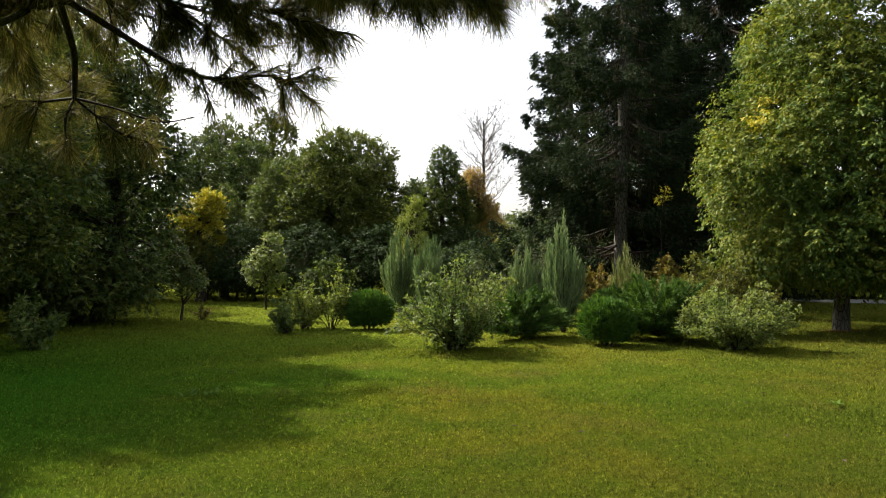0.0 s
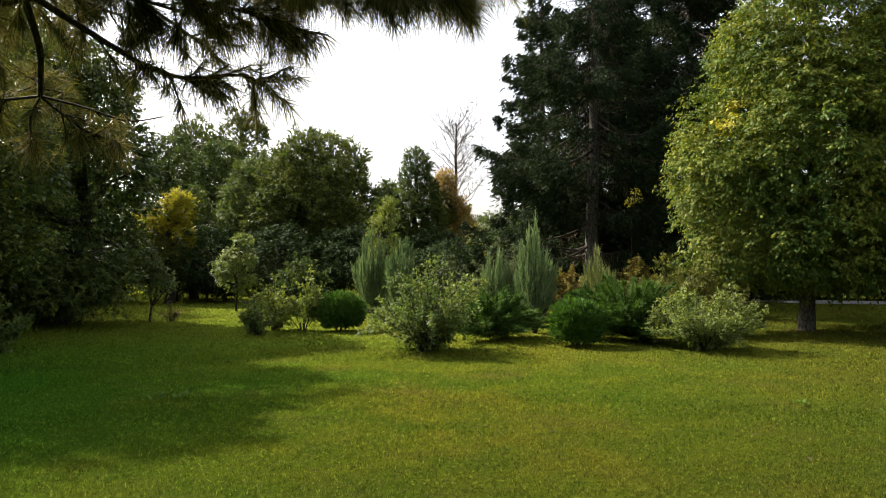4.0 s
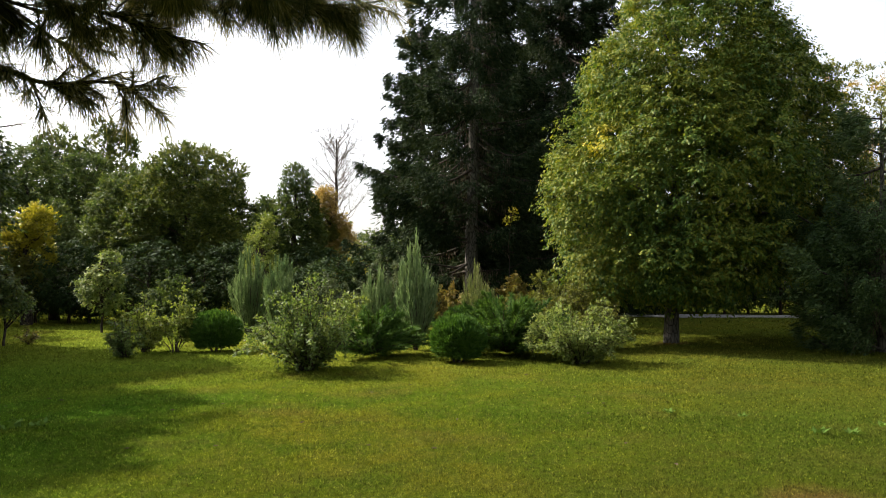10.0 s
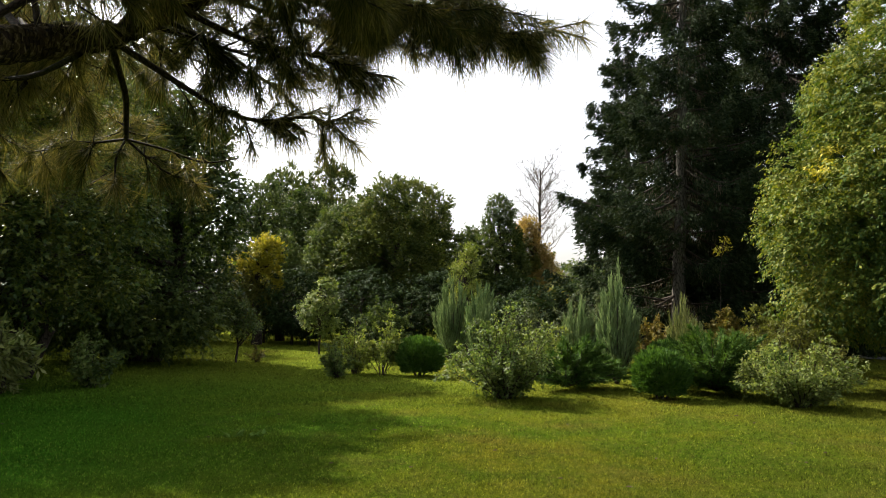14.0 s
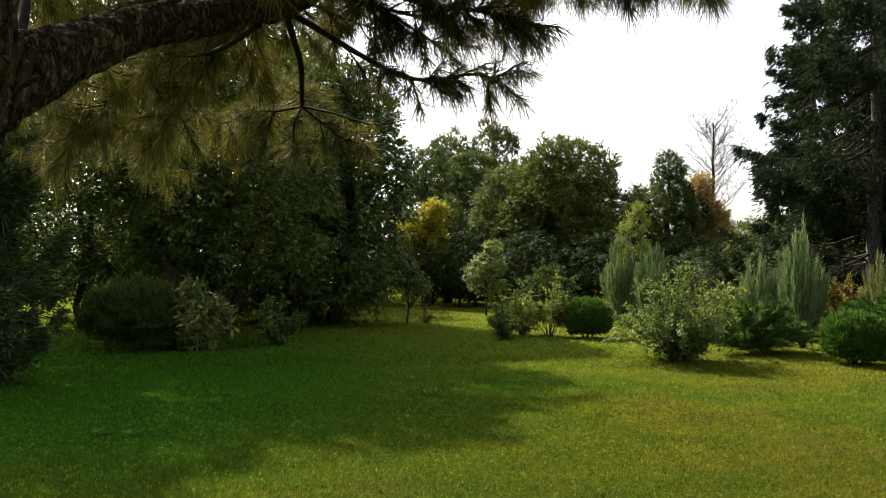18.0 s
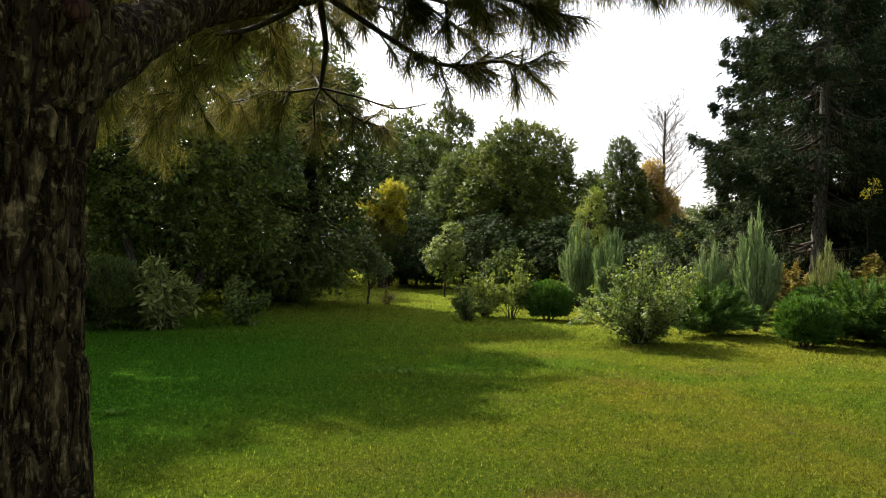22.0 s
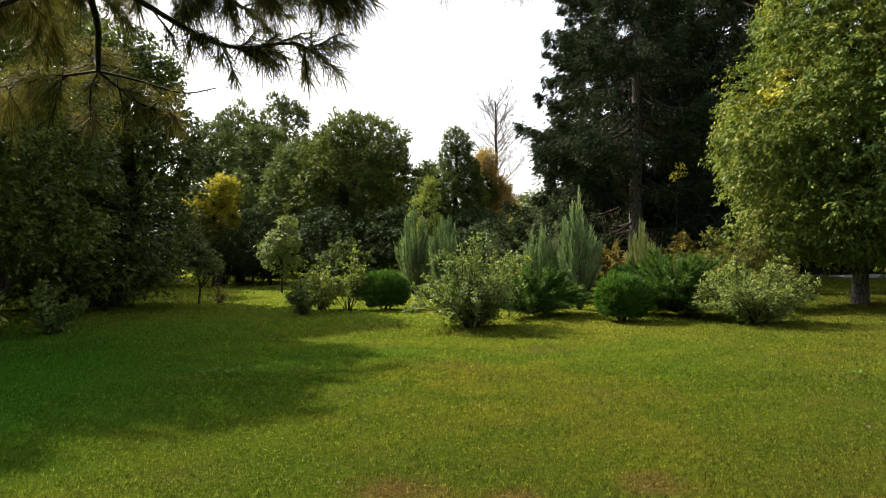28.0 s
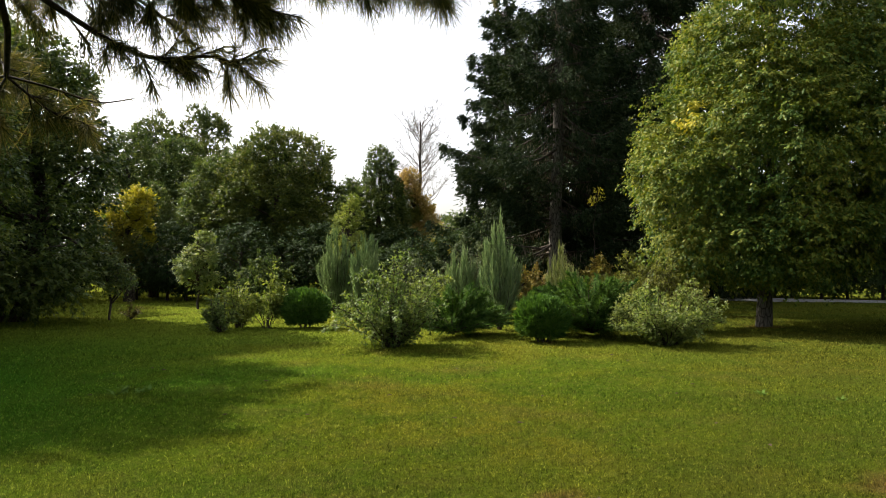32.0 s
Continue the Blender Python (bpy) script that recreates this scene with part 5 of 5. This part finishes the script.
    def shoots(pts, r0, r1, tufts, n, length, side_len, lift=-0.1):
        if pts[-1][0] < -2.2 and pts[-1][2] < 3.2:
            tufts = int(tufts * 0.75)
        tufts = int(tufts * 0.8)
        pts = smooth_line(pts, 14)
        twig.add(pts, (r0, r1))
        d = unit(np.gradient(pts, axis=0))
        for q in range(tufts):
            u = rng.uniform(0.25, 1.0)
            i = u * 13
            lo = int(min(12, i))
            st = pts[lo] + (pts[lo + 1] - pts[lo]) * (i - lo)
            dv = unit(d[lo] * 0.7 + rng.normal(0, 0.6, 3) + np.array([0, 0, lift]))
            en = st + dv * rng.uniform(0.3, 1.0) * side_len
            tw = bend(rng, st, en, 4, -0.08, 0.04)
            twig.add(tw, (0.005, 0.0025))
            tuft(en, unit(en - tw[-2]), n, length)
            tuft(tw[2], unit(tw[2] - tw[1]), n // 2, length)
        tuft(pts[-1], d[-1], n, length)

    P = 0.14
    shoots([(-1.6, 2.95, 2.7), (-1.36, 3.15, 2.54), (-1.16, 3.3, 2.41), (-1.0, 3.4, 2.43), (-0.85, 3.45, 2.49), (-0.7, 3.4, 2.37)], 0.016, 0.005, 36, 66, P, 0.2)
    shoots([(-1.35, 3.1, 2.87), (-1.05, 3.2, 2.73), (-0.81, 3.3, 2.71), (-0.6, 3.4, 2.66)], 0.016, 0.005, 52, 66, P, 0.24)
    shoots([(-1.08, 3.2, 3.02), (-0.71, 3.3, 2.92), (-0.34, 3.4, 2.87), (0.01, 3.45, 2.83), (0.17, 3.5, 2.83)], 0.016, 0.005, 112, 66, P, 0.2)
    shoots([(-1.6, 2.95, 2.69), (-1.73, 3.3, 2.55), (-1.91, 3.6, 2.41)], 0.017, 0.012, 0, 3, P, 0.1)
    shoots([(-1.91, 3.6, 2.41), (-1.68, 3.6, 2.35), (-1.47, 3.6, 2.27), (-1.32, 3.65, 2.31)], 0.007, 0.003, 4, 22, 0.1, 0.12)
    shoots([(-1.91, 3.6, 2.41), (-2.23, 3.7, 2.41), (-2.64, 3.8, 2.39)], 0.008, 0.004, 35, 61, P, 0.25)
    shoots([(-1.91, 3.6, 2.41), (-1.9, 3.5, 2.3), (-1.85, 3.42, 2.17)], 0.008, 0.004, 2, 90, P, 0.04)
    shoots([(-1.66, 2.6, 2.57), (-1.85, 3.0, 2.72), (-2.0, 3.3, 2.72), (-2.15, 3.6, 2.62)], 0.012, 0.004, 24, 66, P, 0.22)
    shoots([(-1.64, 2.8, 2.64), (-1.8, 3.1, 2.8), (-1.85, 3.4, 2.8), (-1.8, 3.7, 2.7)], 0.01, 0.004, 18, 66, P, 0.22)
    for way in ((0.3, -0.8, -0.3), (-0.2, -0.5, -0.6), (0.1, -0.9, 0.2)):
        tuft((-1.85, 3.41, 2.15), unit(np.array(way)), 62, 0.15)
    shoots([(-1.91, 3.6, 2.41), (-1.76, 3.7, 2.26), (-1.58, 3.7, 2.2)], 0.007, 0.003, 16, 54, P, 0.15)
    shoots([(-1.6, 2.75, 2.57), (-2.03, 3.0, 2.54), (-2.37, 3.15, 2.63), (-2.86, 3.35, 2.59), (-3.45, 3.6, 2.45)], 0.016, 0.005, 84, 61, P, 0.3)
    shoots([(-2.03, 3.0, 2.54), (-2.52, 3.4, 2.45), (-3.14, 3.8, 2.32)], 0.012, 0.004, 57, 61, P, 0.28)
    shoots([(-2.37, 3.15, 2.63), (-3.11, 3.5, 2.75), (-4.34, 3.9, 2.71), (-5.59, 4.1, 2.48)], 0.014, 0.004, 72, 61, P, 0.35)
    shoots([(-1.68, 2.5, 2.59), (-2.09, 2.8, 2.91), (-2.86, 3.2, 3.21), (-4.13, 3.6, 3.45)], 0.02, 0.006, 60, 61, P, 0.35)
    shoots([(-1.44, 3.05, 2.83), (-1.31, 3.3, 2.79), (-1.18, 3.5, 2.7), (-1.06, 3.6, 2.62)], 0.014, 0.005, 26, 66, P, 0.22)
    shoots([(-1.33, 3.2, 3.0), (-1.03, 3.5, 2.97), (-0.74, 3.7, 2.95), (-0.47, 3.8, 2.89)], 0.014, 0.005, 35, 66, P, 0.25)
    shoots([(-1.4, 3.1, 2.9), (-1.1, 2.9, 2.95), (-0.75, 2.85, 2.9), (-0.4, 2.9, 2.82)], 0.012, 0.004, 31, 64, P, 0.25)
    shoots([(-1.6, 2.9, 2.7), (-1.9, 3.1, 2.85), (-2.3, 3.3, 2.9), (-2.8, 3.5, 2.85)], 0.012, 0.004, 31, 64, P, 0.28)
    shoots([(-1.1, 3.3, 3.09), (-0.6, 3.6, 3.1), (-0.1, 3.8, 3.05), (0.3, 3.9, 2.98)], 0.012, 0.004, 31, 64, P, 0.25)
    shoots([(-2.86, 3.35, 2.59), (-3.2, 3.9, 2.5), (-3.5, 4.3, 2.3)], 0.008, 0.004, 21, 64, P, 0.3)
    shoots([(-3.11, 3.5, 2.75), (-3.7, 4.0, 2.7), (-4.3, 4.6, 2.5)], 0.008, 0.004, 21, 64, P, 0.3)
    shoots([(-1.66, 2.6, 2.57), (-2.1, 3.0, 2.85), (-2.7, 3.5, 3.0), (-3.4, 3.9, 3.1)], 0.018, 0.005, 80, 67, P, 0.35)
    shoots([(-2.1, 3.0, 2.85), (-2.9, 3.2, 2.95), (-3.7, 3.5, 2.95), (-4.6, 3.8, 2.9)], 0.014, 0.005, 80, 67, P, 0.38)
    shoots([(-1.65, 2.3, 2.46), (-2.3, 2.7, 2.72), (-3.0, 3.0, 2.75), (-3.8, 3.2, 2.6)], 0.014, 0.005, 70, 67, P, 0.35)
    shoots([(-2.86, 3.35, 2.59), (-3.4, 3.6, 2.45), (-4.0, 3.9, 2.25)], 0.01, 0.004, 50, 67, P, 0.35)
    shoots([(-2.23, 3.7, 2.41), (-2.6, 4.0, 2.5), (-3.0, 4.4, 2.5)], 0.008, 0.004, 36, 67, P, 0.3)
    shoots([(-1.91, 3.6, 2.41), (-2.1, 3.9, 2.55), (-2.3, 4.3, 2.65)], 0.008, 0.004, 36, 67, P, 0.3)
    shoots([(-1.65, 2.1, 2.38), (-1.55, 2.5, 2.75), (-1.25, 2.9, 3.0), (-0.85, 3.2, 3.12)], 0.016, 0.005, 60, 66, P, 0.3)
    shoots([(-1.66, 2.6, 2.57), (-1.8, 2.7, 2.9), (-1.9, 2.9, 3.15), (-2.1, 3.1, 3.3)], 0.016, 0.005, 50, 66, P, 0.35)
    shoots([(-1.6, 1.6, 2.2), (-1.9, 1.9, 2.6), (-2.3, 2.3, 2.8), (-2.8, 2.7, 2.9)], 0.016, 0.005, 60, 66, P, 0.35)
    shoots([(-1.6, 2.95, 2.7), (-1.5, 3.1, 3.0), (-1.3, 3.3, 3.2), (-1.0, 3.5, 3.3)], 0.014, 0.005, 50, 66, P, 0.32)
    shoots([(-1.38, 3.12, 2.9), (-1.5, 3.4, 3.05), (-1.7, 3.7, 3.1), (-2.0, 4.0, 3.1)], 0.014, 0.005, 50, 66, P, 0.32)
    shoots([(-1.1, 3.3, 3.09), (-0.75, 3.25, 3.05), (-0.35, 3.3, 2.98), (0.0, 3.4, 2.93)], 0.012, 0.004, 60, 66, P, 0.25)
    shoots([(-1.38, 3.12, 2.9), (-1.0, 3.05, 2.95), (-0.6, 3.1, 2.9), (-0.25, 3.2, 2.86)], 0.012, 0.004, 60, 66, P, 0.25)
    shoots([(-1.66, 2.8, 2.66), (-1.62, 3.1, 2.8), (-1.55, 3.35, 2.78), (-1.4, 3.6, 2.75)], 0.012, 0.004, 22, 66, P, 0.28)
    shoots([(-1.5, 3.05, 2.8), (-1.3, 3.3, 2.78), (-1.1, 3.5, 2.75), (-0.9, 3.65, 2.72)], 0.012, 0.004, 20, 66, P, 0.28)
    shoots([(-1.7, 2.8, 2.65), (-2.0, 3.1, 2.75), (-2.4, 3.4, 2.75)], 0.012, 0.004, 40, 66, P, 0.3)
    for k in range(7):
        a, L = radians(35 + 15 * k), rng.uniform(1.6, 2.4)
        st = np.array([cx, cy + 0.1, 3.0 + 0.04 * k])
        shoots([st, st + (math.cos(a) * L * 0.5, math.sin(a) * L * 0.5, 0.3), st + (math.cos(a) * L, math.sin(a) * L, 0.35)], 0.03, 0.006, 60, 66, 0.16, 0.4, 0.05)
    # unseen low boughs over the way, added to shade the trunk
    for k in range(13):
        a, L = radians(-135 + 12 * k), rng.uniform(2.2, 3.2)
        st = np.array([cx, cy, 2.75 + 0.09 * (k * 5 % 13)])
        shoots([st, st + (math.cos(a) * L * 0.5, math.sin(a) * L * 0.5, 0.2), st + (math.cos(a) * L, math.sin(a) * L, 0.1)], 0.035, 0.006, 70, 60, 0.17, 0.5, 0.05)
    # the crown above, mostly unseen, shaped to shade trunk and limb
    for k in range(26):
        a = k * 2.4
        h = 3.4 + 0.14 * k
        L = rng.uniform(1.6, 2.6) + 1.0 * max(0.0, math.cos(a + 0.8)) ** 2
        sunward = abs((a - 2.2 + 3.1416) % 6.2832 - 3.1416) < 1.0
        if sunward and h < 4.3:
            continue
        L = 3.2 if sunward and h < 6 else L
        st = np.array([cx, cy, h])
        shoots([st, st + (math.cos(a) * L * 0.5, math.sin(a) * L * 0.5, 0.15), st + (math.cos(a) * L, math.sin(a) * L, 0.1)], 0.03, 0.006, 56, 60, 0.18, 0.5, 0.1)
    part("twigwork", twig.mesh("twigwork", M_PINE_TWIG), tree, "crooked thin dark twigs", "stuff")
    v = np.concatenate(needle_v)
    part("needles", mesh_np("needles", v.reshape(-1, 3), np.arange(len(v) * 3).reshape(-1, 3), M_NEEDLE), tree, "long drooping green needles", "stuff")


pine()


def weed(at, r, label, seed):
    """A low rosette of broad leaves in the lawn."""
    rng = np.random.default_rng(seed)
    w = thing("weed", at, label, "weed", "weeds in the lawn")
    for k in range(14):
        a = k * 2.4
        d = np.array([[math.cos(a), math.sin(a), rng.uniform(0.3, 0.9)]])
        side = np.array([[-math.sin(a), math.cos(a), 0.0]])
        v, f = blades(np.array([[0.0, 0.0, 0.02]]) + rng.normal(0, r * 0.25, (1, 3)) * (1, 1, 0), unit(d), side, r * rng.uniform(0.4, 0.9), r * 0.3, 0.2)
        part("leaf", mesh_np("leaf", v, f, M_WEED), w)


for k, (wx, wy, wr) in enumerate(((-5.1, 5.4, 0.16), (-4.85, 5.5, 0.13), (-3.43, 8.5, 0.2), (-3.2, 8.6, 0.16), (4.6, 7.1, 0.14), (4.9, 7.0, 0.12), (5.4, 7.3, 0.14), (3.6, 8.3, 0.12), (4.3, 8.0, 0.1))):
    weed((wx, wy), wr, "low pale green rosette weed in the grass", 300 + k)


def fallen_leaf(at, size, turn, m, label):
    v = np.array([(-0.5, 0, 0), (-0.1, 0.28, 0.12), (0.5, 0, 0.05), (-0.1, -0.28, 0.16), (0.05, 0, -0.02)]) * size
    f = np.array([(0, 4, 1), (1, 4, 2), (2, 4, 3), (3, 4, 0)])
    ob = new("fallen_leaf", mesh_np("fallen_leaf", v, f, m))
    ob.matrix_world = pose(at[0], at[1], 0.05, 8, 5, turn)
    tagged(ob, label, "leaf", "fallen leaves on the lawn")


leaf_rng = np.random.default_rng(9)
for k in range(40):
    a, r = leaf_rng.uniform(radians(-40), radians(34)), leaf_rng.uniform(4.2, 12.5)
    fallen_leaf((math.sin(a) * r, math.cos(a) * r), leaf_rng.uniform(0.04, 0.08), leaf_rng.uniform(0, 360), M_SOIL, "curled dark dry leaf on the grass")
